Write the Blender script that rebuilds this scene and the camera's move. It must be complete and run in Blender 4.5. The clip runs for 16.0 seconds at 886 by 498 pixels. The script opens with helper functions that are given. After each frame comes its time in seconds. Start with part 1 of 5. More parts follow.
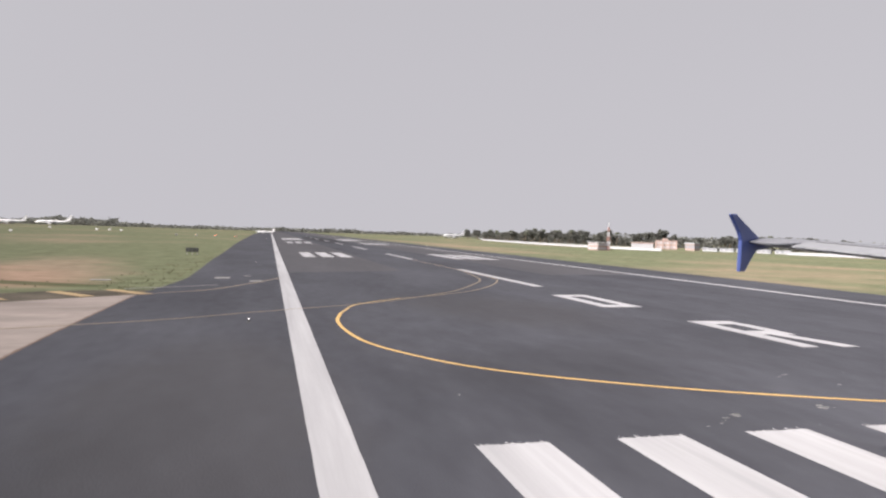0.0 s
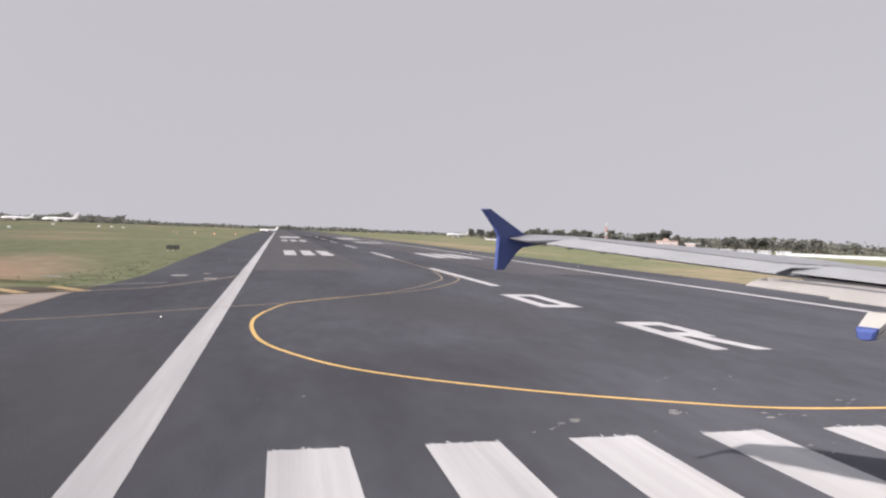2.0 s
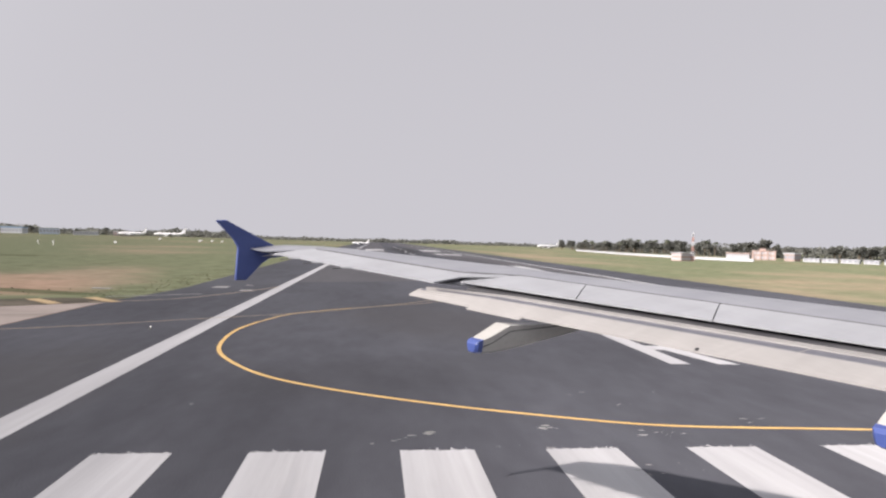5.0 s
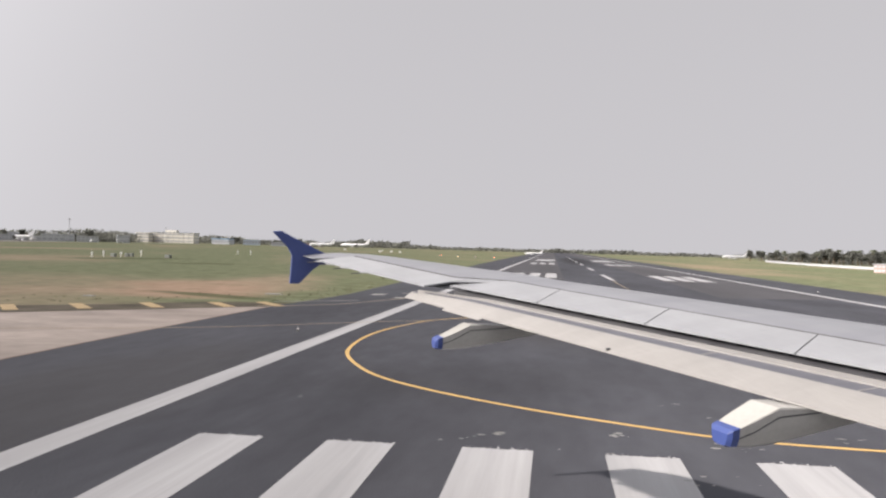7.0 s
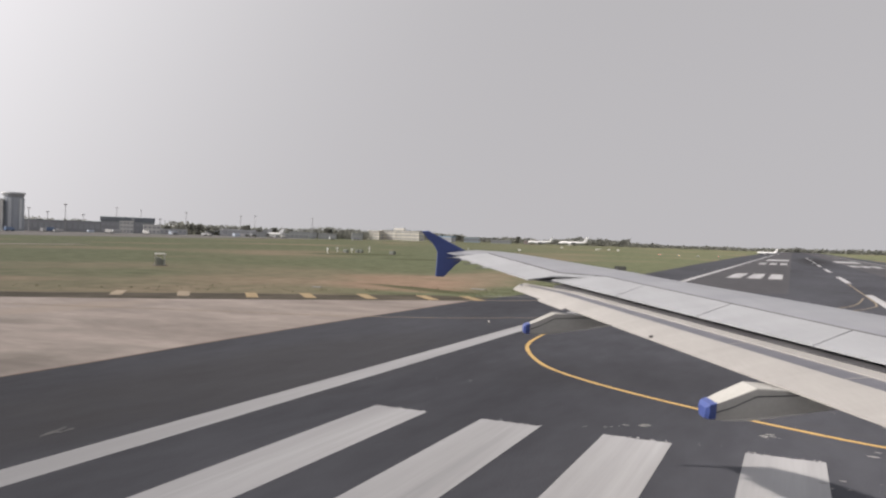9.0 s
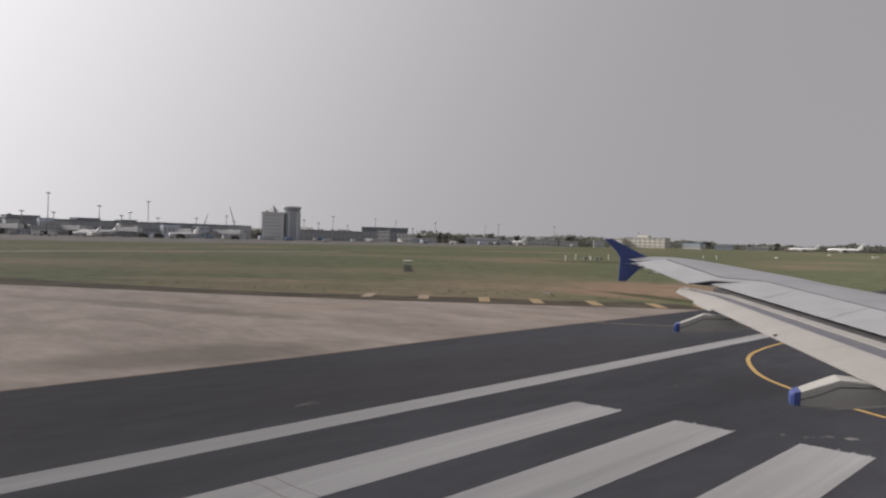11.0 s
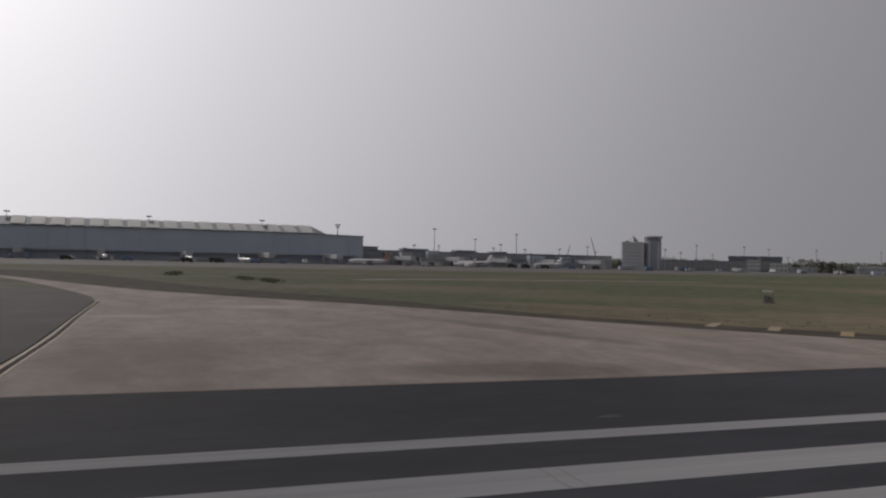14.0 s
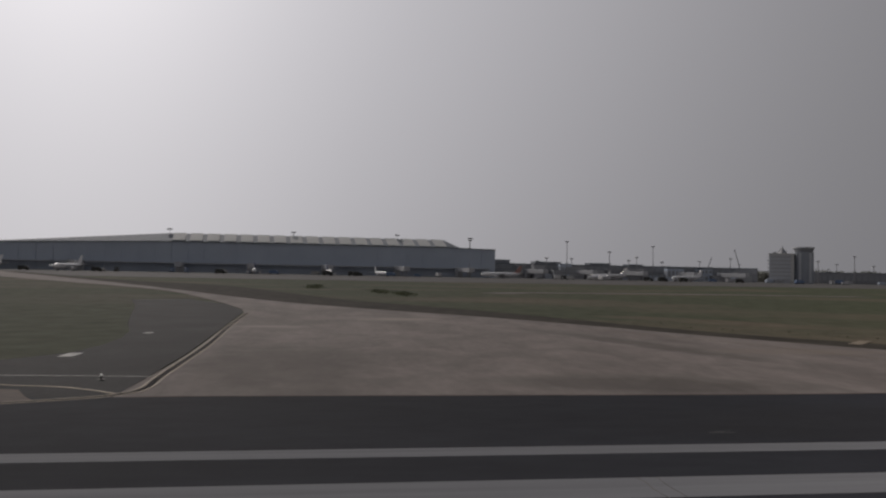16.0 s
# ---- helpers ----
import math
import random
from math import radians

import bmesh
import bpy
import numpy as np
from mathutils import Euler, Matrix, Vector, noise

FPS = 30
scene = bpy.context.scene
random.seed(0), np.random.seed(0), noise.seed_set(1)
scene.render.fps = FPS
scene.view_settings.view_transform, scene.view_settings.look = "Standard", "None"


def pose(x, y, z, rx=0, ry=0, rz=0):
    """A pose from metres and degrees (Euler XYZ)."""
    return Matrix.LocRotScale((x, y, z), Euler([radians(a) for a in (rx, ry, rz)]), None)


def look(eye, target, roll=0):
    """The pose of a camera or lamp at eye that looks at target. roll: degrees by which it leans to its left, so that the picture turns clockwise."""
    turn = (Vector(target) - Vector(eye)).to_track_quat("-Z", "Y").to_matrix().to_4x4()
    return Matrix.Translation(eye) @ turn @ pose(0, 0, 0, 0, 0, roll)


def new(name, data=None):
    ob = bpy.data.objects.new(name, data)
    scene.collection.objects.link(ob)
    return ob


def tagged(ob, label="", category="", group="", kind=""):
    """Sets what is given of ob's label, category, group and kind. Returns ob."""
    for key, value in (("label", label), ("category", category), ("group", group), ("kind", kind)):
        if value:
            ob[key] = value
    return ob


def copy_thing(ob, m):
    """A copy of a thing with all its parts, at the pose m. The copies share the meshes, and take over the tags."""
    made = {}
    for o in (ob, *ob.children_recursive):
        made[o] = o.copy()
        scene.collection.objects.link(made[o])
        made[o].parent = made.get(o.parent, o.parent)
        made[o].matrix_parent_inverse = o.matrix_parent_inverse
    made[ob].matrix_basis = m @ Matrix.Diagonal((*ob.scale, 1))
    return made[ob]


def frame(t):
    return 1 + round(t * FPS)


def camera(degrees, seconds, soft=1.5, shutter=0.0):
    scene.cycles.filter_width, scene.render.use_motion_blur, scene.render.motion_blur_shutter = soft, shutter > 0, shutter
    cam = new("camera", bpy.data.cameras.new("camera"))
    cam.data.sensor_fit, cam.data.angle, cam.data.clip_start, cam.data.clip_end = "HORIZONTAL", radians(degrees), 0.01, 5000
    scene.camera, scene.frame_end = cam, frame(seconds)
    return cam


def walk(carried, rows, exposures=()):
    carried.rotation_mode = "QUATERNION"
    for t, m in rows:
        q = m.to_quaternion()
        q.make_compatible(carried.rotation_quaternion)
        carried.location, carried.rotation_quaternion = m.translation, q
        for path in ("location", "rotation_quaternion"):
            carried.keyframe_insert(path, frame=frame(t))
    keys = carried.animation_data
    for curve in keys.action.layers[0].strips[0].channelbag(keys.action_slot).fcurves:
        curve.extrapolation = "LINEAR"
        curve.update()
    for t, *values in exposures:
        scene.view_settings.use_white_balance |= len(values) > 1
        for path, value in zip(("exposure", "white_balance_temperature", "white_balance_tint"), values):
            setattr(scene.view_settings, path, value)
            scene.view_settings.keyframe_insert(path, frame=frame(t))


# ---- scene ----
cam = camera(61.98, 16.0, soft=2.3, shutter=0.0)
PATH = [
    (0, (-4.285, -14.682, 4.561), (-3.827, -12.735, 4.521), 1.85),
    (0.5, (-3.244, -14.797, 4.590), (-2.790, -12.850, 4.549), 2.07),
    (1, (-2.153, -14.900, 4.605), (-1.701, -12.952, 4.564), 2.17),
    (1.5, (-1.052, -14.939, 4.629), (-0.604, -12.991, 4.584), 2.18),
    (2, (0.074, -14.973, 4.647), (0.511, -13.022, 4.604), 2.15),
    (2.5, (1.196, -15.035, 4.676), (1.624, -13.081, 4.639), 2.16),
    (3, (2.252, -15.147, 4.707), (2.658, -13.189, 4.676), 2.14),
    (3.5, (3.242, -15.347, 4.761), (3.611, -13.381, 4.732), 1.97),
    (6, (7.135, -16.282, 4.838), (7.098, -14.282, 4.823), 1.58),
    (6.5, (7.752, -16.525, 4.861), (7.579, -14.533, 4.850), 1.54),
    (7, (8.318, -16.793, 4.848), (8.024, -14.815, 4.843), 1.64),
    (7.5, (8.897, -17.066, 4.857), (8.474, -15.112, 4.837), 1.82),
    (8, (9.423, -17.330, 4.875), (8.867, -15.408, 4.862), 2.18),
    (8.5, (9.907, -17.599, 4.888), (9.197, -15.730, 4.871), 2.06),
    (9, (10.390, -17.870, 4.915), (9.535, -16.063, 4.886), 1.87),
    (9.5, (10.867, -18.124, 4.927), (9.871, -16.390, 4.900), 1.82),
    (10, (11.369, -18.357, 4.956), (10.232, -16.712, 4.929), 1.71),
    (12.5, (13.908, -18.886, 4.929), (12.218, -17.815, 4.925), 1.72),
    (13, (14.404, -18.768, 4.898), (12.632, -17.840, 4.911), 1.74),
    (13.5, (14.895, -18.589, 4.893), (13.049, -17.819, 4.917), 1.31),
    (14, (15.306, -18.499, 4.877), (13.408, -17.869, 4.907), 1.27),
    (14.5, (15.659, -18.459, 4.858), (13.715, -17.994, 4.910), 0.91),
    (15, (16.013, -18.361, 4.870), (14.050, -17.980, 4.919), 0.92),
    (15.5, (16.393, -18.231, 4.929), (14.419, -17.914, 4.978), 0.97),
    (16, (16.748, -18.138, 4.985), (14.769, -17.858, 5.043), 1.13),
]
EXPOSURES = [(0, 1.43, 6580, 15), (3, 1.47, 6550, 15.5), (3.7, 1.5, 6550, 15.5), (6, 1.54, 6600, 14), (6.5, 1.63, 6660, 13), (7, 1.5, 6700, 13), (8, 1.42, 6740, 12.5), (9, 1.27, 6740, 12.5), (10, 1.11, 6740, 12.5), (12.5, 0.32, 6650, 14), (13, 0.27, 6620, 13.5), (13.5, -0.08, 6600, 13.7), (14, -0.02, 6600, 13.7), (14.5, -0.12, 6600, 13.7), (15, -0.38, 6580, 13.7), (16, -0.44, 6580, 13.7)]
walk(cam, [(t, look(eye, target, roll)) for t, eye, target, roll in PATH], EXPOSURES)

# ---- light ----
SUN_DIR = Vector((-0.76, -0.29, 0.58)).normalized()   # towards the sun
world = bpy.data.worlds.new("hazy_sky")
scene.world = world
world.use_nodes = True
wn, wl = world.node_tree.nodes, world.node_tree.links
wn.clear()
sky = wn.new("ShaderNodeTexSky")
sky.sky_type = "NISHITA"
sky.sun_disc = False
sky.sun_elevation = math.asin(SUN_DIR.z)
sky.sun_rotation = math.atan2(SUN_DIR.x, SUN_DIR.y)
sky_way = wn.new("ShaderNodeTexCoord")
# thick haze: the lowest degrees look like those above them, z' = sqrt(z^2 + h^2)
way_split, way_join = wn.new("ShaderNodeSeparateXYZ"), wn.new("ShaderNodeCombineXYZ")
z_square, z_root = wn.new("ShaderNodeMath"), wn.new("ShaderNodeMath")
z_square.operation, z_root.operation = "MULTIPLY_ADD", "SQRT"
z_square.inputs[2].default_value = 0.30 ** 2
wl.new(sky_way.outputs["Generated"], way_split.inputs[0])
wl.new(way_split.outputs[2], z_square.inputs[0])
wl.new(way_split.outputs[2], z_square.inputs[1])
wl.new(z_square.outputs[0], z_root.inputs[0])
wl.new(way_split.outputs[0], way_join.inputs[0])
wl.new(way_split.outputs[1], way_join.inputs[1])
wl.new(z_root.outputs[0], way_join.inputs[2])
wl.new(way_join.outputs[0], sky.inputs["Vector"])
sky.air_density, sky.dust_density, sky.ozone_density = 0.5, 2.6, 1.0
desat = wn.new("ShaderNodeHueSaturation")
desat.inputs["Saturation"].default_value = 0.12
bg_sky = wn.new("ShaderNodeBackground")
bg_sky.inputs["Strength"].default_value = 0.014
bg_haze = wn.new("ShaderNodeBackground")
bg_haze.inputs["Color"].default_value = (0.92, 0.93, 0.98, 1)
# the haze is evenly pale, with a broad bright aureole about the sun
toward, facing, lobe, veil = (wn.new("ShaderNodeVectorMath"), wn.new("ShaderNodeMath"), wn.new("ShaderNodeMath"),
                              wn.new("ShaderNodeMath"))
toward.operation, facing.operation, lobe.operation, veil.operation = "DOT_PRODUCT", "MAXIMUM", "POWER", "MULTIPLY_ADD"
toward.inputs[1].default_value = SUN_DIR
facing.inputs[1].default_value, lobe.inputs[1].default_value = 0.0, 2.8
veil.inputs[1].default_value, veil.inputs[2].default_value = 0.54, 0.185
wl.new(sky_way.outputs["Generated"], toward.inputs[0])
wl.new(toward.outputs["Value"], facing.inputs[0])
wl.new(facing.outputs[0], lobe.inputs[0])
wl.new(lobe.outputs[0], veil.inputs[0])
wl.new(veil.outputs[0], bg_haze.inputs["Strength"])
add = wn.new("ShaderNodeAddShader")
wout = wn.new("ShaderNodeOutputWorld")
wl.new(sky.outputs[0], desat.inputs["Color"])
wl.new(desat.outputs[0], bg_sky.inputs["Color"])
wl.new(bg_sky.outputs[0], add.inputs[0])
wl.new(bg_haze.outputs[0], add.inputs[1])
wl.new(add.outputs[0], wout.inputs["Surface"])

sun_data = bpy.data.lights.new("sun", "SUN")
sun_data.energy, sun_data.angle, sun_data.color = 2.55, radians(1.2), (1.0, 0.94, 0.86)
sun = new("sun", sun_data)
sun.matrix_world = look(SUN_DIR * 100, (0, 0, 0))

# ---- materials ----
def material(name, dark, light, scale=1.0, rough=0.8, metal=0.0, bump=0.0, bump_scale=None, fine=0.0,
             stretch=(1, 1, 1), island=0.0, emit=None, emit_strength=0.0, contrast=(0.3, 0.7), spec=0.5,
             chalky=0.0, blotch=0.0, blotch_scale=0.05, blotch_stretch=(1, 1, 1), stains=()):
    """Two tones mixed by noise at two scales, with fine relief."""
    m = bpy.data.materials.new(name)
    m.use_nodes = True
    n, l = m.node_tree.nodes, m.node_tree.links
    b = n["Principled BSDF"]
    b.inputs["Roughness"].default_value = rough
    b.inputs["Metallic"].default_value = metal
    b.inputs["Specular IOR Level"].default_value = spec
    tc = n.new("ShaderNodeTexCoord")
    mp = n.new("ShaderNodeMapping")
    mp.inputs["Scale"].default_value = stretch
    l.new(tc.outputs["Object"], mp.inputs["Vector"])
    big = n.new("ShaderNodeTexNoise")
    big.inputs["Scale"].default_value = scale
    big.inputs["Detail"].default_value = 5
    l.new(mp.outputs[0], big.inputs["Vector"])
    small = n.new("ShaderNodeTexNoise")
    small.inputs["Scale"].default_value = scale * 13
    small.inputs["Detail"].default_value = 4
    l.new(mp.outputs[0], small.inputs["Vector"])
    mix = n.new("ShaderNodeMix")
    mix.data_type = "FLOAT"
    mix.inputs[0].default_value = fine
    l.new(big.outputs["Fac"], mix.inputs[2])
    l.new(small.outputs["Fac"], mix.inputs[3])
    ramp = n.new("ShaderNodeValToRGB")
    ramp.color_ramp.elements[0].position, ramp.color_ramp.elements[1].position = contrast
    ramp.color_ramp.elements[0].color = (*dark, 1)
    ramp.color_ramp.elements[1].color = (*light, 1)
    l.new(mix.outputs[0], ramp.inputs["Fac"])
    col = ramp.outputs["Color"]
    if island:
        info = n.new("ShaderNodeNewGeometry")
        hsv = n.new("ShaderNodeHueSaturation")
        rng = n.new("ShaderNodeMapRange")
        rng.inputs["To Min"].default_value, rng.inputs["To Max"].default_value = 1 - island, 1 + island
        l.new(info.outputs["Random Per Island"], rng.inputs["Value"])
        l.new(rng.outputs[0], hsv.inputs["Value"])
        l.new(col, hsv.inputs["Color"])
        col = hsv.outputs["Color"]
    b.inputs["Diffuse Roughness"].default_value = chalky
    if blotch:   # broad uneven patches
        bm_ = n.new("ShaderNodeMapping")
        bm_.inputs["Scale"].default_value = blotch_stretch
        l.new(tc.outputs["Object"], bm_.inputs["Vector"])
        bt = n.new("ShaderNodeTexNoise")
        bt.inputs["Scale"].default_value, bt.inputs["Detail"].default_value, bt.inputs["Roughness"].default_value = blotch_scale, 8, 0.62
        bt.inputs["Distortion"].default_value = 0.6
        l.new(bm_.outputs[0], bt.inputs["Vector"])
        br = n.new("ShaderNodeMapRange")
        br.inputs["From Min"].default_value, br.inputs["From Max"].default_value = 0.32, 0.68
        br.inputs["To Min"].default_value, br.inputs["To Max"].default_value = 1 - blotch, 1 + blotch
        l.new(bt.outputs["Fac"], br.inputs["Value"])
        bh = n.new("ShaderNodeHueSaturation")
        l.new(br.outputs[0], bh.inputs["Value"])
        l.new(col, bh.inputs["Color"])
        col = bh.outputs["Color"]
    for cx, cy, rx, ry, turn, tone, amount in stains:   # oil and rubber stains with ragged rims
        sm = n.new("ShaderNodeMapping")
        sm.vector_type = "TEXTURE"
        sm.inputs["Location"].default_value = (cx, cy, 0)
        sm.inputs["Rotation"].default_value = (0, 0, radians(turn))
        sm.inputs["Scale"].default_value = (rx, ry, 1)
        l.new(tc.outputs["Object"], sm.inputs["Vector"])
        sg = n.new("ShaderNodeTexGradient")
        sg.gradient_type = "SPHERICAL"
        l.new(sm.outputs[0], sg.inputs["Vector"])
        sn = n.new("ShaderNodeTexNoise")
        sn.inputs["Scale"].default_value, sn.inputs["Detail"].default_value = 0.5, 6
        l.new(tc.outputs["Object"], sn.inputs["Vector"])
        sx = n.new("ShaderNodeMath")
        sx.operation = "MULTIPLY"
        l.new(sg.outputs["Fac"], sx.inputs[0])
        l.new(sn.outputs["Fac"], sx.inputs[1])
        sr = n.new("ShaderNodeMapRange")
        sr.inputs["From Min"].default_value, sr.inputs["From Max"].default_value = 0.03, 0.26
        sr.inputs["To Max"].default_value = amount
        l.new(sx.outputs[0], sr.inputs["Value"])
        st = n.new("ShaderNodeMix")
        st.data_type = "RGBA"
        l.new(sr.outputs[0], st.inputs[0])
        l.new(col, st.inputs[6])
        st.inputs[7].default_value = (*tone, 1)
        col = st.outputs[2]
    l.new(col, b.inputs["Base Color"])
    if bump:
        bn = n.new("ShaderNodeTexNoise")
        bn.inputs["Scale"].default_value = bump_scale or scale * 30
        bn.inputs["Detail"].default_value = 4
        l.new(mp.outputs[0], bn.inputs["Vector"])
        bp = n.new("ShaderNodeBump")
        bp.inputs["Strength"].default_value = bump
        bp.inputs["Distance"].default_value = 0.02
        l.new(bn.outputs["Fac"], bp.inputs["Height"])
        l.new(bp.outputs[0], b.inputs["Normal"])
    if emit:
        b.inputs["Emission Color"].default_value = (*emit, 1)
        b.inputs["Emission Strength"].default_value = emit_strength
    return m


M_ASPHALT = material("asphalt", (0.0370, 0.0382, 0.0452), (0.0583, 0.0605, 0.0705), 0.12, 0.9, bump=0.5, bump_scale=25, fine=0.4, stretch=(1, 0.35, 1), spec=0.05, chalky=1.0,
                     blotch=0.16, blotch_scale=0.16, blotch_stretch=(1, 0.3, 1),
                     stains=((6, 9, 9, 5, 20, (0.024, 0.024, 0.026), 0.2), (-6, 4, 5, 16, 0, (0.045, 0.044, 0.046), 0.5), (9, 27, 7, 14, 10, (0.046, 0.045, 0.048), 0.5), (18.4, 330, 9, 170, 0, (0.017, 0.017, 0.018), 0.8)))
M_SHOULDER = material("worn_asphalt", (0.02026, 0.02022, 0.02179), (0.03601, 0.03547, 0.03654), 0.2, 0.9, bump=0.4, bump_scale=20, fine=0.4, spec=0.12, chalky=1.0, blotch=0.2, blotch_scale=0.2)
M_CONCRETE = material("concrete", (0.166, 0.142, 0.130), (0.262, 0.229, 0.210), 0.13, 0.9, bump=0.3, bump_scale=15, fine=0.35, stretch=(0.5, 1.2, 1), spec=0.1, chalky=0.6,
                      blotch=0.20, blotch_scale=0.2, blotch_stretch=(0.9, 1.5, 1),
                      stains=((-22.04, -20.89, 14, 6, 5, (0.10, 0.088, 0.078), 0.55), (-15.18, -4.12, 9, 3.5, 80, (0.085, 0.076, 0.068), 0.6), (-46.68, -23.59, 1.6, 4, 0, (0.30, 0.27, 0.24), 0.9),
                              (-57.4, -11.86, 2.4, 5.5, 10, (0.32, 0.28, 0.24), 0.9), (-34.11, 3.28, 14, 2.2, 20, (0.10, 0.088, 0.078), 0.6), (-29.2, 13.18, 2.5, 9, 0, (0.25, 0.21, 0.18), 0.6)))
M_VERGE = material("worn_verge", (0.052, 0.046, 0.038), (0.098, 0.086, 0.068), 0.5, 0.95, bump=0.5, bump_scale=6, fine=0.5, spec=0.05, chalky=1.0, blotch=0.25, blotch_scale=0.25)
M_APRON = material("apron_concrete", (0.105, 0.10, 0.098), (0.155, 0.148, 0.142), 0.05, 0.9, fine=0.35, spec=0.1, chalky=0.8, blotch=0.15, blotch_scale=0.03)
M_WHITE_PAINT = material("white_road_paint", (0.245, 0.247, 0.257), (0.303, 0.305, 0.316), 0.5, 0.8, bump=0.2, bump_scale=30, fine=0.17, stretch=(2.2, 0.15, 1), spec=0.06, chalky=1.0,
                         blotch=0.12, blotch_scale=0.7, blotch_stretch=(2.5, 0.06, 1))
M_YELLOW_PAINT = material("yellow_road_paint", (0.36, 0.238, 0.085), (0.48, 0.33, 0.135), 0.6, 0.75, bump=0.2, bump_scale=30, fine=0.5, spec=0.2, chalky=0.8)
M_OLD_YELLOW = material("faded_yellow_paint", (0.128, 0.100, 0.068), (0.215, 0.170, 0.113), 0.5, 0.8, fine=0.5)
M_SCUFF = material("pale_scuff", (0.045, 0.045, 0.048), (0.066, 0.066, 0.068), 2.0, 0.85, fine=0.5, chalky=1.0)
M_CRUMB = material("paint_crumbs", (0.1232, 0.1232, 0.1176), (0.224, 0.224, 0.2184), 1.0, 0.8)


# ---- helpers for meshes ----
def part(name, bm, mat, parent=None, label="", smooth=False):
    me = bpy.data.meshes.new(name)
    bm.normal_update()
    bm.to_mesh(me)
    bm.free()
    if mat:
        me.materials.append(mat)
    if smooth:
        for p in me.polygons:
            p.use_smooth = True
    ob = new(name, me)
    if parent is not None:
        ob.parent = parent
    if label:
        ob["label"] = label
    return ob


def empty(name, m=None):
    ob = new(name)
    ob.empty_display_size = 0.2
    if m is not None:
        ob.matrix_world = m
    return ob


def add_box(bm, lo, hi, m=None):
    """An axis-aligned box, bent into place by m."""
    xs, ys, zs = zip(lo, hi)
    vs = [bm.verts.new((x, y, z)) for z in zs for y in ys for x in xs]
    for idx in ((0, 2, 3, 1), (4, 5, 7, 6), (0, 1, 5, 4), (1, 3, 7, 5), (3, 2, 6, 7), (2, 0, 4, 6)):
        bm.faces.new([vs[i] for i in idx])
    if m is not None:
        bmesh.ops.transform(bm, matrix=m, verts=vs)
    return vs


def box_bm(lo, hi, bevel=0.0):
    bm = bmesh.new()
    add_box(bm, lo, hi)
    if bevel:
        bmesh.ops.bevel(bm, geom=bm.edges[:], offset=bevel, segments=1, affect="EDGES")
    return bm


def add_tube(bm, a, b, r0, r1, seg=8, caps=True):
    a, b = Vector(a), Vector(b)
    q = (b - a).to_track_quat("Z", "Y")
    rings = []
    for c, r in ((a, r0), (b, r1)):
        rings.append([bm.verts.new(c + q @ Vector((r * math.cos(2 * math.pi * i / seg), r * math.sin(2 * math.pi * i / seg), 0))) for i in range(seg)])
    for i in range(seg):
        j = (i + 1) % seg
        bm.faces.new((rings[0][i], rings[0][j], rings[1][j], rings[1][i]))
    if caps:
        bm.faces.new(rings[0][::-1])
        bm.faces.new(rings[1])


def slab_bm(outline, top, thick):
    """A flat slab from an outline of (x, y)."""
    bm = bmesh.new()
    hi = [bm.verts.new((x, y, top)) for x, y in outline]
    lo = [bm.verts.new((x, y, top - thick)) for x, y in outline]
    n = len(outline)
    f = bm.faces.new(hi)
    bm.faces.new(lo[::-1])
    for i in range(n):
        j = (i + 1) % n
        bm.faces.new((hi[i], lo[i], lo[j], hi[j]))
    bmesh.ops.recalc_face_normals(bm, faces=bm.faces[:])
    bmesh.ops.triangulate(bm, faces=[g for g in bm.faces if len(g.verts) > 4])
    return bm


def smooth_line(points, step=0.7):
    """A Catmull-Rom line through points, in short steps."""
    pts = [Vector(p).to_3d() for p in points]
    pts = [2 * pts[0] - pts[1], *pts, 2 * pts[-1] - pts[-2]]
    out = []
    for i in range(1, len(pts) - 2):
        p0, p1, p2, p3 = pts[i - 1:i + 3]
        n = max(2, int((p2 - p1).length / step))
        for k in range(n):
            u = k / n
            out.append(0.5 * (2 * p1 + (p2 - p0) * u + (2 * p0 - 5 * p1 + 4 * p2 - p3) * u * u + (3 * p1 - p0 - 3 * p2 + p3) * u ** 3))
    out.append(pts[-2])
    return out


def stripe_bm(points, width, top=0.006, thick=0.004, ragged=0.0):
    """A painted stripe along a line of points."""
    bm = bmesh.new()
    left, right = [], []
    for i, p in enumerate(points):
        d = (points[min(i + 1, len(points) - 1)] - points[max(i - 1, 0)]).normalized()
        s = Vector((-d.y, d.x, 0)) * width / 2
        left.append(bm.verts.new((p.x + s.x * (1 + random.uniform(-ragged, ragged)), p.y + s.y * (1 + random.uniform(-ragged, ragged)), top)))
        right.append(bm.verts.new((p.x - s.x * (1 + random.uniform(-ragged, ragged)), p.y - s.y * (1 + random.uniform(-ragged, ragged)), top)))
    for i in range(len(points) - 1):
        bm.faces.new((left[i], right[i], right[i + 1], left[i + 1]))
    r = bmesh.ops.extrude_face_region(bm, geom=bm.faces[:])
    bmesh.ops.translate(bm, verts=[v for v in r["geom"] if isinstance(v, bmesh.types.BMVert)], vec=(0, 0, -thick))
    bmesh.ops.recalc_face_normals(bm, faces=bm.faces[:])
    return bm


# ---- ground ----
LINE_X, CENTRE_X, RIGHT_X = -2.885, 17.75, 38.9


def crown(x):
    """Height of the ground: the runway rises from its edge by the taxiway to the centre line."""
    return 0.015 * min(max(x + 12.0, 0.0), 30.0)


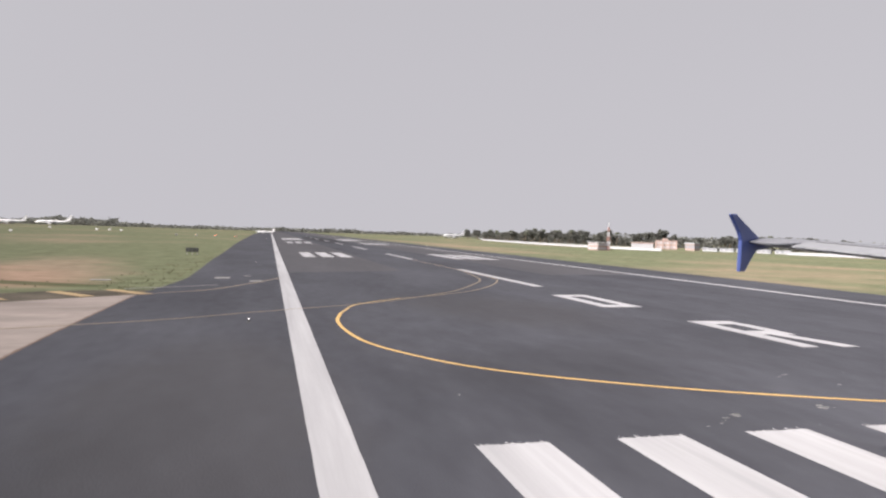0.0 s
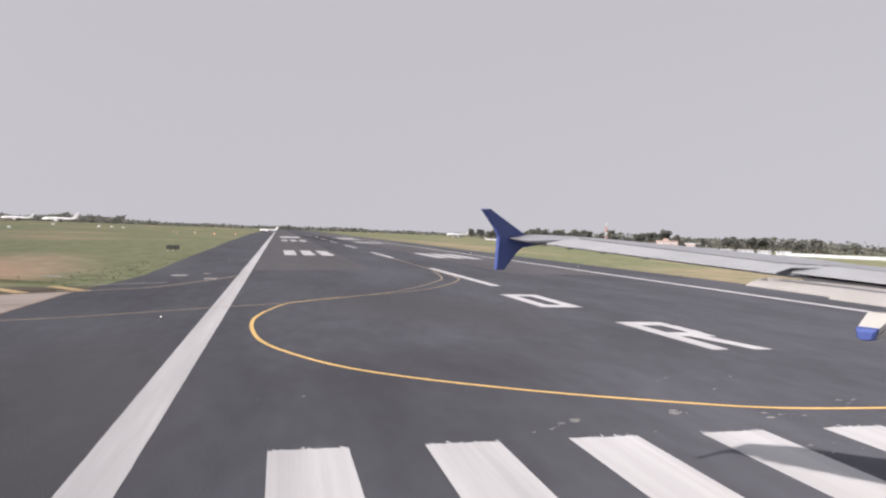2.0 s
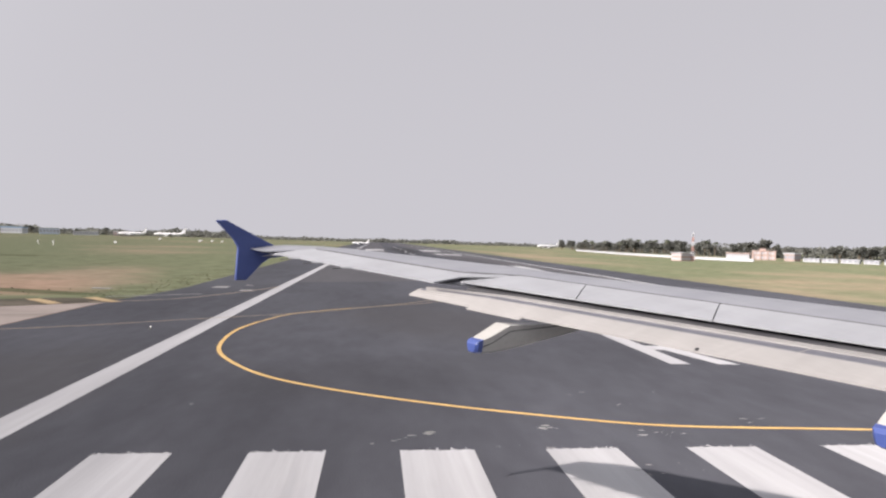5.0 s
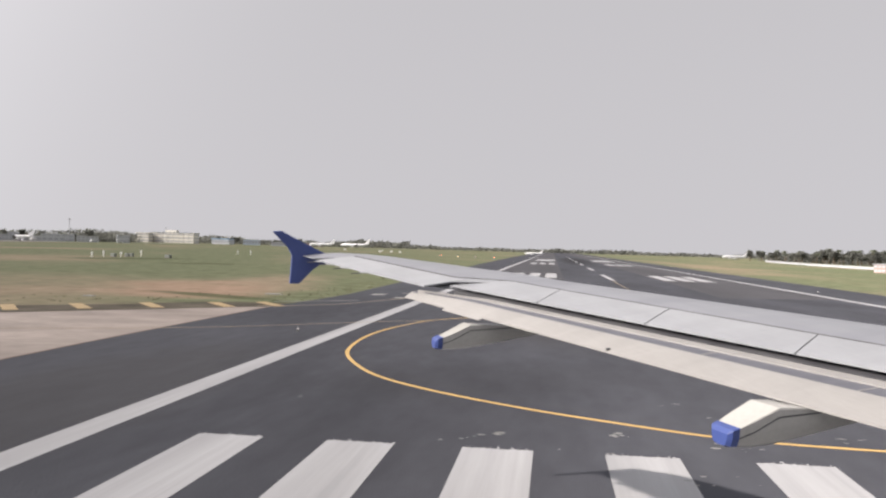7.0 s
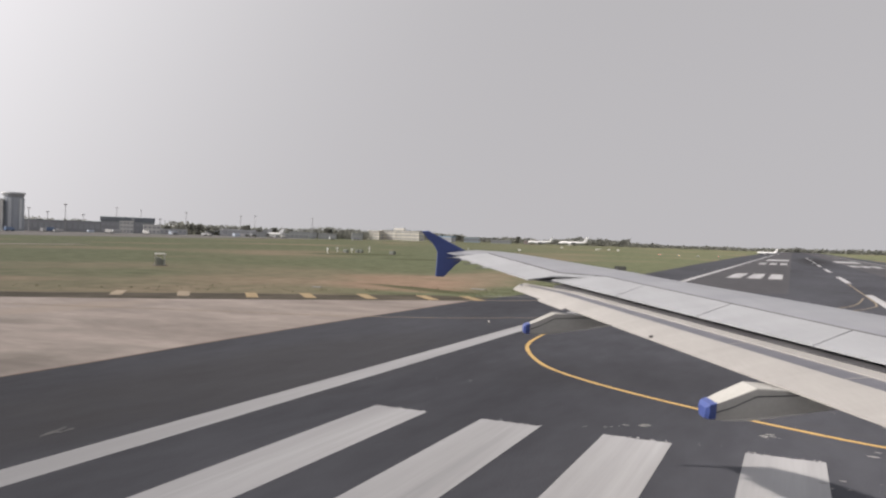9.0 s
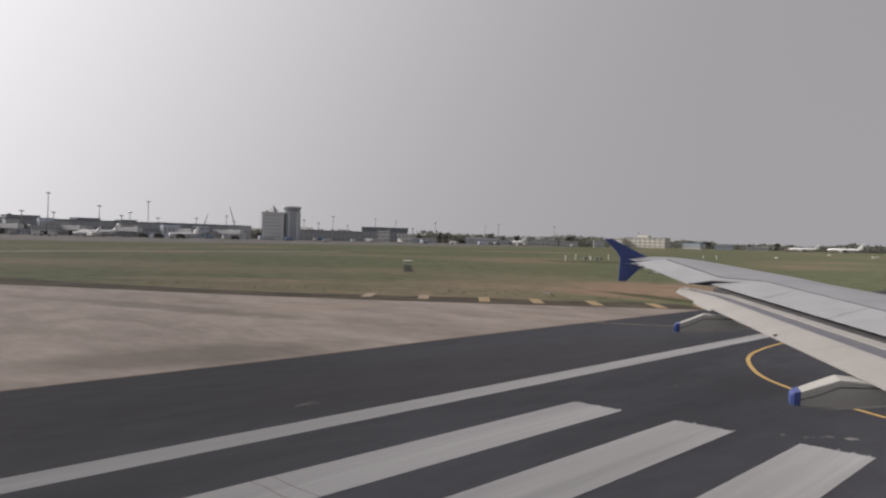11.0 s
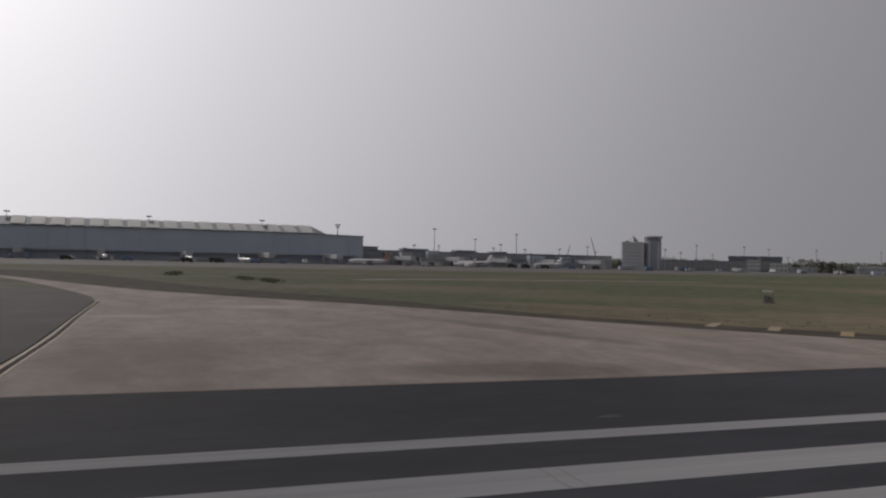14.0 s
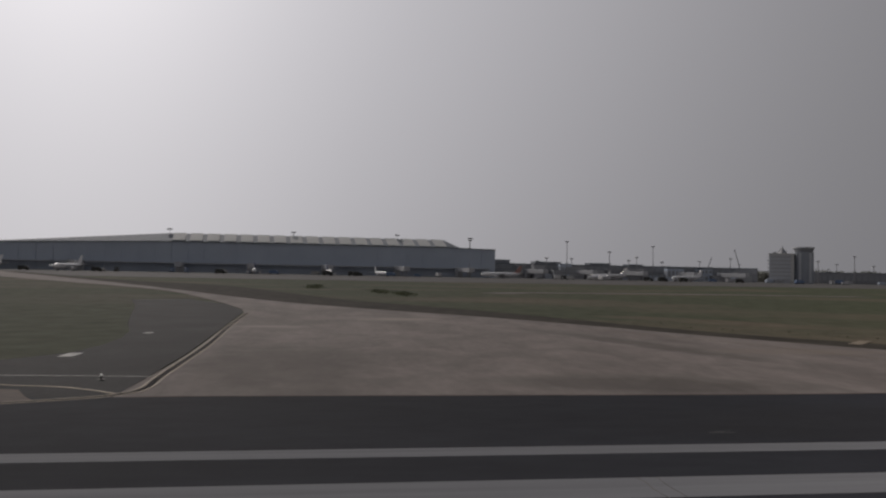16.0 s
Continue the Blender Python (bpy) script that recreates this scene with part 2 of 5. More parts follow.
def lay(bm):
    """Bends a flat mesh over the runway's cross slope."""
    for x in (-12.0, 18.0):
        bmesh.ops.bisect_plane(bm, geom=bm.verts[:] + bm.edges[:] + bm.faces[:], plane_co=(x, 0, 0), plane_no=(1, 0, 0))
    for v in bm.verts:
        v.co.z += crown(v.co.x)
    return bm


def grass_material():
    m = bpy.data.materials.new("airfield_grass")
    m.use_nodes = True
    n, l = m.node_tree.nodes, m.node_tree.links
    b = n["Principled BSDF"]
    b.inputs["Roughness"].default_value = 0.95
    b.inputs["Specular IOR Level"].default_value = 0.08
    b.inputs["Diffuse Roughness"].default_value = 1.0
    tc = n.new("ShaderNodeTexCoord")

    def noise_node(scale, detail, stretch=(1, 1, 1)):
        mp = n.new("ShaderNodeMapping")
        mp.inputs["Scale"].default_value = stretch
        l.new(tc.outputs["Object"], mp.inputs["Vector"])
        t = n.new("ShaderNodeTexNoise")
        t.inputs["Scale"].default_value, t.inputs["Detail"].default_value = scale, detail
        l.new(mp.outputs[0], t.inputs["Vector"])
        return t.outputs["Fac"]

    def ramp(fac, p0, c0, p1, c1):
        r = n.new("ShaderNodeValToRGB")
        r.color_ramp.elements[0].position, r.color_ramp.elements[1].position = p0, p1
        r.color_ramp.elements[0].color, r.color_ramp.elements[1].color = (*c0, 1), (*c1, 1)
        l.new(fac, r.inputs["Fac"])
        return r.outputs["Color"]

    def mix(fac, a, c):
        x = n.new("ShaderNodeMix")
        x.data_type = "RGBA"
        l.new(fac, x.inputs[0])
        l.new(a, x.inputs[6])
        l.new(c, x.inputs[7])
        return x.outputs[2]

    green = ramp(noise_node(0.35, 6), 0.3, (0.070, 0.082, 0.045), 0.7, (0.130, 0.138, 0.084))
    dry = ramp(noise_node(0.5, 6), 0.3, (0.150, 0.116, 0.082), 0.7, (0.24, 0.188, 0.137))
    patch = ramp(noise_node(0.022, 5, (1, 0.6, 1)), 0.50, (0, 0, 0), 0.72, (1, 1, 1))
    ground = mix(patch, green, dry)
    # worn brown ground beside the taxiway and beyond the runway
    wobble = noise_node(0.11, 5)

    def oval(cx, cy, rx, ry, turn):
        mp = n.new("ShaderNodeMapping")
        mp.vector_type = "TEXTURE"
        mp.inputs["Location"].default_value = (cx, cy, 0)
        mp.inputs["Rotation"].default_value = (0, 0, radians(turn))
        mp.inputs["Scale"].default_value = (rx, ry, 1)
        l.new(tc.outputs["Object"], mp.inputs["Vector"])
        sph = n.new("ShaderNodeTexGradient")
        sph.gradient_type = "SPHERICAL"
        l.new(mp.outputs[0], sph.inputs["Vector"])
        mul = n.new("ShaderNodeMath")
        mul.operation = "MULTIPLY"
        l.new(sph.outputs["Fac"], mul.inputs[0])
        l.new(wobble, mul.inputs[1])
        return mul.outputs[0]

    for cx, cy, rx, ry, turn in ((-31.64, 48, 27, 11, 35), (-28.85, 67.88, 9, 6, 20), (70.84, 79.05, 46, 40, 30), (75, 20, 30, 30, 0), (62.9, 300.4, 16, 290, 0), (-25.88, 72.32, 10, 34, 15), (-57.8, 23.51, 22, 7, 45)):
        ground = mix(ramp(oval(cx, cy, rx, ry, turn), 0.10, (0, 0, 0), 0.36, (0.8, 0.8, 0.8)), ground, dry)
    # bare reddish earth by the taxiway
    earth = ramp(noise_node(0.5, 6), 0.3, (0.19, 0.128, 0.092), 0.7, (0.28, 0.195, 0.145))
    for cx, cy, rx, ry, turn in ((-29.5, 55.5, 13, 24, 25), (-22.5, 46.5, 10, 8, 30)):
        ground = mix(ramp(oval(cx, cy, rx, ry, turn), 0.10, (0, 0, 0), 0.34, (0.8, 0.8, 0.8)), ground, earth)
    # darker, ranker growth in a few hollows
    rank = ramp(noise_node(0.6, 6), 0.3, (0.030, 0.042, 0.018), 0.7, (0.062, 0.074, 0.034))
    for cx, cy, rx, ry, turn in ((-92.76, 148.57, 24, 10, 60), (-157.53, -7.47, 16, 6, 20), (-177.69, -24.03, 14, 5, 20), (159.5, 245.6, 34, 14, -50), (-64.42, 128.7, 12, 6, 30), (-21.45, 45.43, 12, 2.5, -20)):
        ground = mix(ramp(oval(cx, cy, rx, ry, turn), 0.06, (0, 0, 0), 0.30, (0.85, 0.85, 0.85)), ground, rank)
    l.new(ground, b.inputs["Base Color"])
    bp = n.new("ShaderNodeBump")
    bp.inputs["Strength"].default_value, bp.inputs["Distance"].default_value = 0.6, 0.1
    l.new(noise_node(3.0, 6), bp.inputs["Height"])
    l.new(bp.outputs[0], b.inputs["Normal"])
    return m


M_GRASS = grass_material()
bm = bmesh.new()
bmesh.ops.create_grid(bm, x_segments=40, y_segments=40, size=4600)
bmesh.ops.translate(bm, verts=bm.verts[:], vec=(0, 0, -0.05))
tagged(part("ground", lay(bm), M_GRASS), "flat airfield of green grass with dry brown patches", "grass field", kind="structure")

tagged(part("runway", lay(slab_bm([(-12.4, -140), (48.5, -140), (48.5, 2700), (-17.5, 2700), (-16.0, 450), (-13.6, 200), (-12.4, 130), (-12.0, 92), (-11.5, 70), (-11.2, 53), (-11.7, 45.8), (-12.5, 38.5), (-12.75, 28), (-12.8, 18), (-12.65, 8), (-12.4, 0), (-12.45, -12), (-12.55, -22), (-12.4, -30)], 0.0, 0.3)), M_ASPHALT),
       "dark grey asphalt runway with painted markings", "runway", kind="structure")

TAXI_TOP = [(-12.5, 40), (-18.3, 38.5), (-23, 33.5), (-30.5, 27.5), (-37, 21), (-46, 14), (-58, 8), (-72, 1.5), (-87, -7), (-108, -19), (-181, -48), (-240, -92), (-414, -192)]
TAXI_LOW = [(-11.5, -26.4), (-26.6, -26.4), (-45, -27.2), (-66, -28.2), (-85, -33), (-131, -50), (-164, -70), (-203, -97), (-300, -165), (-434, -262)]
TAXI_IN = [(-11.5, 37.2), (-12.7, 36.4), (-20.1, 29.5), (-27, 23.3), (-33.5, 17.8), (-42.8, 11), (-54, 4), (-64, -3.5), (-77, -15), (-103, -32), (-190, -76), (-414, -200)]
top = [(p.x, p.y) for p in smooth_line(TAXI_IN, 3)]
low = [(p.x, p.y) for p in smooth_line(TAXI_LOW, 3)]
tagged(part("taxiway", slab_bm(top + low[::-1], -0.004, 0.25), M_CONCRETE),
       "weathered beige concrete taxiway joining the runway", "taxiway", kind="structure")
# dark asphalt rim between the concrete and the grass
rim = [(p.x, p.y) for p in smooth_line(TAXI_TOP, 3)]
tagged(part("taxiway_shoulder", slab_bm(rim + top[::-1], -0.008, 0.2), M_VERGE),
       "narrow worn brown verge between concrete and grass", "shoulder", kind="structure")
tagged(part("pavement", slab_bm([(-11.2, -26.4), (-26.6, -26.5), (-45, -27.3), (-66, -28.3), (-72, -29.2), (-84, -32.8), (-99, -40.5), (-93, -47), (-78, -42.6), (-50.2, -36), (-41, -33.4), (-36.2, -32.6), (-31.3, -32.4), (-27.3, -32.8), (-25.3, -34.0), (-23.3, -35.5), (-19.5, -39.5), (-9.5, -51)], -0.012, 0.2), M_SHOULDER),
       "dark asphalt apron corner between taxiway and grass", "pavement", kind="structure")

M_LANE = material("older_asphalt", (0.04193, 0.04144, 0.04645), (0.06129, 0.06104, 0.06762), 0.1, 0.9, bump=0.3, bump_scale=25, fine=0.35, stretch=(1, 0.2, 1), spec=0.12, chalky=1.0, blotch=0.12, blotch_scale=0.1, blotch_stretch=(1, 0.1, 1))
for x0, x1 in ((-2.3, 10.2), (25.6, 38.4)):
    tagged(part("paving_lane", lay(slab_bm([(x0, 62), (x1, 66), (x1, 2700), (x0, 2700)], 0.003, 0.05)), M_LANE),
           "strip of older brownish asphalt paving", "runway", kind="structure")

# ---- painted markings ----
def marking(name, bm, mat, label, category, group=""):
    ob = part(name, lay(bm), mat)
    return tagged(ob, label, category, group, "structure" if not group else "")


def straight(x, y0, y1, step=2.0):
    n = max(2, int((y1 - y0) / step))
    return [Vector((x, y0 + (y1 - y0) * i / n, 0)) for i in range(n + 1)]


marking("edge_line", stripe_bm(straight(LINE_X, -140, 200, 0.6) + straight(LINE_X, 204, 2690, 30), 0.96, ragged=0.015), M_WHITE_PAINT,
        "long white painted runway side stripe", "runway marking")
marking("edge_line", stripe_bm(straight(RIGHT_X, -140, 2690, 10), 0.82), M_WHITE_PAINT, "long white painted runway side stripe", "runway marking")

BAR_PITCH, BAR_WIDTH, BAR_LENGTH = 3.2, 1.615, 30.0


def painted_block_bm(x0, x1, y0, y1, ragged=0.03, step=0.07, top=0.006):
    """A painted rectangle whose far and near ends are a little ragged."""
    n = max(2, int((x1 - x0) / step))
    out = [(x0 + (x1 - x0) * i / n, y1 + random.uniform(-ragged, ragged)) for i in range(n + 1)]
    out += [(x1 - (x1 - x0) * i / n, y0 + random.uniform(-ragged, ragged)) for i in range(n + 1)]
    bm = bmesh.new()
    k = n + 1
    a = [bm.verts.new((x, y, top)) for x, y in out[:k]]
    b = [bm.verts.new((x, y, top)) for x, y in out[k:]][::-1]
    for i in range(n):
        bm.faces.new((a[i], b[i], b[i + 1], a[i + 1]))
    r = bmesh.ops.extrude_face_region(bm, geom=bm.faces[:])
    bmesh.ops.translate(bm, verts=[v for v in r["geom"] if isinstance(v, bmesh.types.BMVert)], vec=(0, 0, -0.004))
    bmesh.ops.recalc_face_normals(bm, faces=bm.faces[:])
    return bm


def spatter_bm(rng, x0, x1):
    """Specks of paint beyond the far end of a stripe."""
    bm = bmesh.new()
    for i in range(26):
        x, y = rng.uniform(x0, x1), abs(rng.gauss(0, 0.05)) + 0.01
        r = 0.008 + 0.03 * rng.random() ** 2
        bm.faces.new([bm.verts.new((x + r * rng.uniform(0.5, 1.3) * math.cos(a), y + r * rng.uniform(0.8, 2.2) * math.sin(a), 0.0058)) for a in (0.3, 1.5, 2.8, 4.1, 5.3)])
    return bm


for k in range(12):
    x = BAR_PITCH * k
    bar = marking("threshold_bar", painted_block_bm(x, x + BAR_WIDTH, -BAR_LENGTH, 0), M_WHITE_PAINT,
                  "broad white painted threshold stripe on dark asphalt", "runway marking", "threshold stripes")
    ob = part("paint_spatter", lay(spatter_bm(random.Random(k), x, x + BAR_WIDTH)), M_WHITE_PAINT, bar, "ragged specks of overspray at the stripe's end")
    tagged(ob, kind="stuff")
for y in (43.5, 100, 157, 214, 271, 328, 385, 442):
    marking("centre_dash", painted_block_bm(CENTRE_X - 0.4, CENTRE_X + 0.4, y, y + 27, top=0.008), M_WHITE_PAINT,
            "white painted runway centre line dash", "runway marking", "centre line dashes")
for y0, y1, n in ((106, 130, 3), (224, 250, 3)):
    for side in (-1, 1):
        for i in range(n):
            c = CENTRE_X + side * (9.6 + 3.0 * i)
            marking("touchdown_bar", painted_block_bm(c - 1.0, c + 1.0, y0, y1), M_WHITE_PAINT,
                    "white painted touchdown zone bar", "runway marking", "touchdown zone bars")

for side in (-1, 1):
    c = CENTRE_X + side * 12.6
    marking("aiming_block", painted_block_bm(c - 4.2, c + 4.2, 300, 346), M_WHITE_PAINT, "broad white painted aiming point block", "runway marking", "aiming point blocks")

LEAD_ON = [(40, 1.0), (28, 1.1), (20, 1.25), (16.7, 1.5), (13, 1.95), (10.2, 3.1), (7.3, 4.65), (4.4, 6.7), (2.2, 8.9), (0.55, 11.8), (-0.45, 14.6), (-0.9, 18.0),
           (-0.95, 21.5), (-0.5, 24.8)]
LEAD_MID = [(-0.5, 24.8), (0.9, 29.3), (4.2, 33.2)]
LEAD_OFF = [(4.2, 33.2), (8.0, 36.2), (11.3, 40.0), (14.2, 45.2), (16.6, 51.5), (17.2, 57)]
CROSSING = [(-47.3, 4), (-33.8, 11.8), (-16.3, 19.1), (-12.4, 21.1), (-8.8, 22.9), (-3.85, 26.4), (0.35, 29.1), (3.6, 31.9), (9.0, 38.6), (13.0, 46.5), (15.3, 53), (16.8, 64)]
M_WORN_YELLOW = material("worn_yellow_paint", (0.25, 0.17, 0.072), (0.37, 0.26, 0.12), 0.5, 0.8, fine=0.5, chalky=0.8)
marking("taxi_line", stripe_bm(smooth_line(LEAD_MID, 0.4), 0.17, top=0.010, ragged=0.1), M_WORN_YELLOW, "worn yellow taxi line curving over asphalt", "taxi line")
marking("taxi_line", stripe_bm(smooth_line(LEAD_OFF, 0.4), 0.17, top=0.010, ragged=0.1), M_OLD_YELLOW, "faded yellow taxi line curving to the centre line", "taxi line")
marking("taxi_line", stripe_bm(smooth_line(LEAD_ON, 0.4), 0.17, top=0.010, ragged=0.1), M_YELLOW_PAINT, "yellow painted taxi lead-on line curving over asphalt", "taxi line")
marking("taxi_line", stripe_bm(smooth_line([(17.2, 57.1), (17.35, 72), (17.5, 99)], 0.8), 0.16, top=0.010, ragged=0.1), M_OLD_YELLOW, "faded yellow taxi line along the centre line", "taxi line")
marking("taxi_line", stripe_bm(smooth_line(CROSSING, 0.4), 0.16, top=0.008, ragged=0.1), M_OLD_YELLOW, "thin faded yellow taxi line", "taxi line")
marking("taxi_edge_line", stripe_bm(smooth_line([(-3.2, 54.0), (-4.8, 49.0), (-6.4, 45.0), (-8.6, 40.2), (-12.5, 37.1), (-13.7, 36.6)], 0.5), 0.22, top=0.008, ragged=0.1), M_OLD_YELLOW,
        "faded yellow pavement edge line", "edge line")
EDGE_PAIR = smooth_line([(-10.8, -31), (-12.2, -27.5), (-13.1, -26.3), (-14.6, -25.75), (-18.7, -25.9), (-32, -26.2), (-45, -26.9), (-65, -27.7)], 0.4)
M_GROOVE = material("tar_groove", (0.016, 0.015, 0.015), (0.03, 0.028, 0.028), 2.0, 0.95, fine=0.4, spec=0.03)
marking("tar_strip", stripe_bm(EDGE_PAIR, 0.3, top=0.007, ragged=0.15), M_GROOVE, "dark tarred strip between two yellow edge lines", "tar strip")
for off in (-0.2, 0.2):
    side = []
    for p, q in zip(EDGE_PAIR, EDGE_PAIR[1:]):
        d = (q - p).normalized()
        side.append(p + Vector((-d.y, d.x, 0)) * off)
    marking("taxi_edge_line", stripe_bm(side, 0.10, top=0.010, ragged=0.1), M_OLD_YELLOW, "double faded yellow pavement edge line", "edge line")

marking("taxi_edge_line", stripe_bm(smooth_line([(-17.2, -36.5), (-15.5, -31.6), (-15.0, -29.4), (-14.2, -27.8), (-13.2, -26.5)], 0.4), 0.17, top=0.009, ragged=0.2), M_OLD_YELLOW, "faded yellow line curving over dark asphalt", "edge line")
# thin line of reddish dirt where the concrete meets the runway
M_DIRT = material("reddish_dirt", (0.075, 0.05, 0.04), (0.13, 0.085, 0.062), 1.5, 0.95, fine=0.5, chalky=1.0)
marking("dirt_line", stripe_bm(smooth_line([(-12.66, 36), (-12.82, 18), (-12.7, 8), (-12.45, 0), (-12.5, -12), (-12.6, -22), (-12.45, -26)], 0.5), 0.14, top=0.006, ragged=0.35), M_DIRT, "thin reddish dirt line along the asphalt edge", "dirt")


# ---- lights, signs and small things on the airfield ----
M_METAL = material("galvanised_metal", (0.28, 0.28, 0.29), (0.42, 0.42, 0.43), 3.0, 0.45, metal=0.6, fine=0.4)
M_DARK = material("dark_paint", (0.03, 0.032, 0.03), (0.06, 0.062, 0.055), 2.0, 0.7, fine=0.4)
M_WHITE = material("white_enamel", (0.528, 0.528, 0.52), (0.64, 0.64, 0.632), 1.5, 0.5, fine=0.4)
M_LAMP_WHITE = material("lamp_white", (0.9, 0.9, 0.85), (1, 1, 0.95), 1, 0.3, emit=(1, 0.97, 0.88), emit_strength=0.25)
M_LAMP_RED = material("lamp_red", (0.8, 0.2, 0.1), (0.9, 0.25, 0.12), 1, 0.3, emit=(1.0, 0.22, 0.08), emit_strength=4)
M_LAMP_AMBER = material("lamp_amber", (0.9, 0.6, 0.3), (0.95, 0.65, 0.35), 1, 0.3, emit=(1.0, 0.62, 0.28), emit_strength=2.5)


def edge_light(x, y, glow=1.0):
    ob = empty("runway_light", pose(x, y, crown(x)))
    tagged(ob, "small white raised runway edge lamp on a short stem", "runway light", "runway edge lamps")
    bm = bmesh.new()
    add_tube(bm, (0, 0, 0), (0, 0, 0.02), 0.11, 0.10, 12)
    add_tube(bm, (0, 0, 0.03), (0, 0, 0.12), 0.035, 0.03, 8)
    part("stem", bm, M_DARK, ob)
    bm = bmesh.new()
    add_tube(bm, (0, 0, 0.12), (0, 0, 0.14), 0.03, 0.036, 10)
    add_tube(bm, (0, 0, 0.14), (0, 0, 0.175), 0.036, 0.022, 10)
    part("lens", bm, M_LAMP_WHITE, ob, "glowing white glass lens")
    return ob


first = edge_light(-5.15, 21.4)
copy_thing(first, pose(-16.8, -28.1, 0.0)).scale = (1.5, 1.5, 1.5)
for y in (83, 143, 203, 263, 323, 383, 443):
    copy_thing(first, pose(-5.9, y, crown(-5.9)))
for y in (22.6, 83, 143, 203, 263):
    copy_thing(first, pose(41.8, y, crown(41.8)))


def papi(x, y, lamp, label):
    ob = empty("approach_light_unit", pose(x, y, -0.05))
    tagged(ob, label, "approach light", "row of approach slope light units")
    part("housing", box_bm((-0.5, -0.6, 0.45), (0.5, 0.6, 0.95), 0.06), M_METAL, ob)
    for sx in (-0.38, 0.38):
        bm = bmesh.new()
        add_tube(bm, (sx, 0, 0), (sx, 0, 0.46), 0.05, 0.05, 8)
        part("leg", bm, M_METAL, ob)
    for sx in (-0.17, 0.17):
        bm = bmesh.new()
        add_tube(bm, (sx, -0.62, 0.70), (sx, -0.55, 0.70), 0.08, 0.08, 14)
        part("lamp", bm, lamp, ob, "glowing lamp")
    return ob


papi(-45.5, 337.8, M_LAMP_RED, "grey light unit showing red lamps in the grass")
papi(-36.8, 335.9, M_LAMP_AMBER, "grey light unit showing amber lamps in the grass")
papi(-28.2, 333.9, M_LAMP_RED, "grey light unit showing red lamps in the grass")
papi(-19.0, 332.0, M_LAMP_RED, "grey light unit showing red lamps in the grass")


def marker_light(x, y, s=1.0):
    ob = empty("field_marker", pose(x, y, -0.05))
    tagged(ob, "white marker box on legs in the grass", "marker", "white field markers")
    part("box", box_bm((-1.1 * s, -0.4 * s, 0.5), (1.1 * s, 0.4 * s, 0.5 + 1.3 * s), 0.06), M_WHITE, ob)
    for sx in (-0.8, 0.8):
        bm = bmesh.new()
        add_tube(bm, (sx * s, 0, 0), (sx * s, 0, 0.52), 0.05, 0.05, 6)
        part("leg", bm, M_METAL, ob)


for x, y, s in ((-151.1, 538.6, 0.8), (-105, 461.2, 0.7), (-102.1, 483.2, 0.7), (-91.8, 464.3, 0.65), (-101.2, 299, 0.5), (-122.7, 544, 0.5)):
    marker_light(x, y, s)

# low guidance board, seen from its unlit back
ob = empty("guidance_sign", pose(-16.5, 111.3, -0.05, 0, 0, 4))
tagged(ob, "low dark rectangular taxi guidance board in the grass", "airfield sign")
part("panel", box_bm((-0.98, -0.13, 0.42), (0.98, 0.13, 1.12), 0.03), M_DARK, ob)
for sx in (-0.8, 0.0, 0.8):
    bm = bmesh.new()
    add_tube(bm, (sx, 0, 0), (sx, 0, 0.43), 0.05, 0.045, 8)
    part("leg", bm, M_METAL, ob)
for k in range(3):
    part("panel_rib", box_bm((-0.62 + k * 0.62 - 0.015, -0.145, 0.45), (-0.62 + k * 0.62 + 0.015, -0.125, 1.09)), M_METAL, ob)

M_CABINET = material("grey_green_paint", (0.13, 0.145, 0.13), (0.2, 0.215, 0.195), 2.0, 0.6, fine=0.4)
# little roofed equipment stand in the grass
ob = empty("equipment_stand", pose(-67.4, 56.5, -0.05, 0, 0, 35) @ Matrix.Diagonal((0.7, 0.8, 0.95, 1)))
tagged(ob, "small equipment stand with a white roof and dark cabinets", "equipment stand")
part("roof", box_bm((-0.95, -0.6, 1.62), (0.95, 0.6, 1.76), 0.04), M_WHITE, ob, "flat white roof")
for sx in (-0.85, 0.85):
    for sy in (-0.5, 0.5):
        bm = bmesh.new()
        add_tube(bm, (sx, sy, 0), (sx, sy, 1.63), 0.04, 0.04, 6)
        part("post", bm, M_METAL, ob)
part("cabinet", box_bm((-0.7, -0.4, 0.08), (0.15, 0.4, 1.15), 0.03), M_CABINET, ob, "dark green-grey cabinet")
part("cabinet", box_bm((0.22, -0.4, 0.08), (0.85, 0.4, 0.9), 0.03), M_CABINET, ob, "dark green-grey cabinet")
part("plinth", box_bm((-1.3, -0.8, 0), (1.35, 0.8, 0.09)), M_CONCRETE, ob)

# group of white monitor posts with cabinets
M_POST = material("white_post_paint", (0.7, 0.7, 0.68), (0.82, 0.82, 0.8), 2, 0.5)
for x, y, h, w in ((-101.76, 147.04, 1.5, 0.2), (-105.19, 156.98, 1.6, 0.2), (-103.24, 161.55, 1.3, 0.25), (-102.32, 169.61, 1.9, 0.2), (-108, 244.8, 1.6, 0.2), (-103.9, 246.8, 1.6, 0.2)):
    ob = empty("antenna_post", pose(x, y, -0.05))
    tagged(ob, "white antenna post with a box standing in grass", "antenna post", "white antenna posts")
    bm = bmesh.new()
    add_tube(bm, (0, 0, 0), (0, 0, h), w * 0.55, w * 0.4, 8)
    part("post", bm, M_POST, ob)
    part("box", box_bm((-w, -w, h * 0.55), (w, w, h * 0.85), 0.03), M_WHITE, ob)
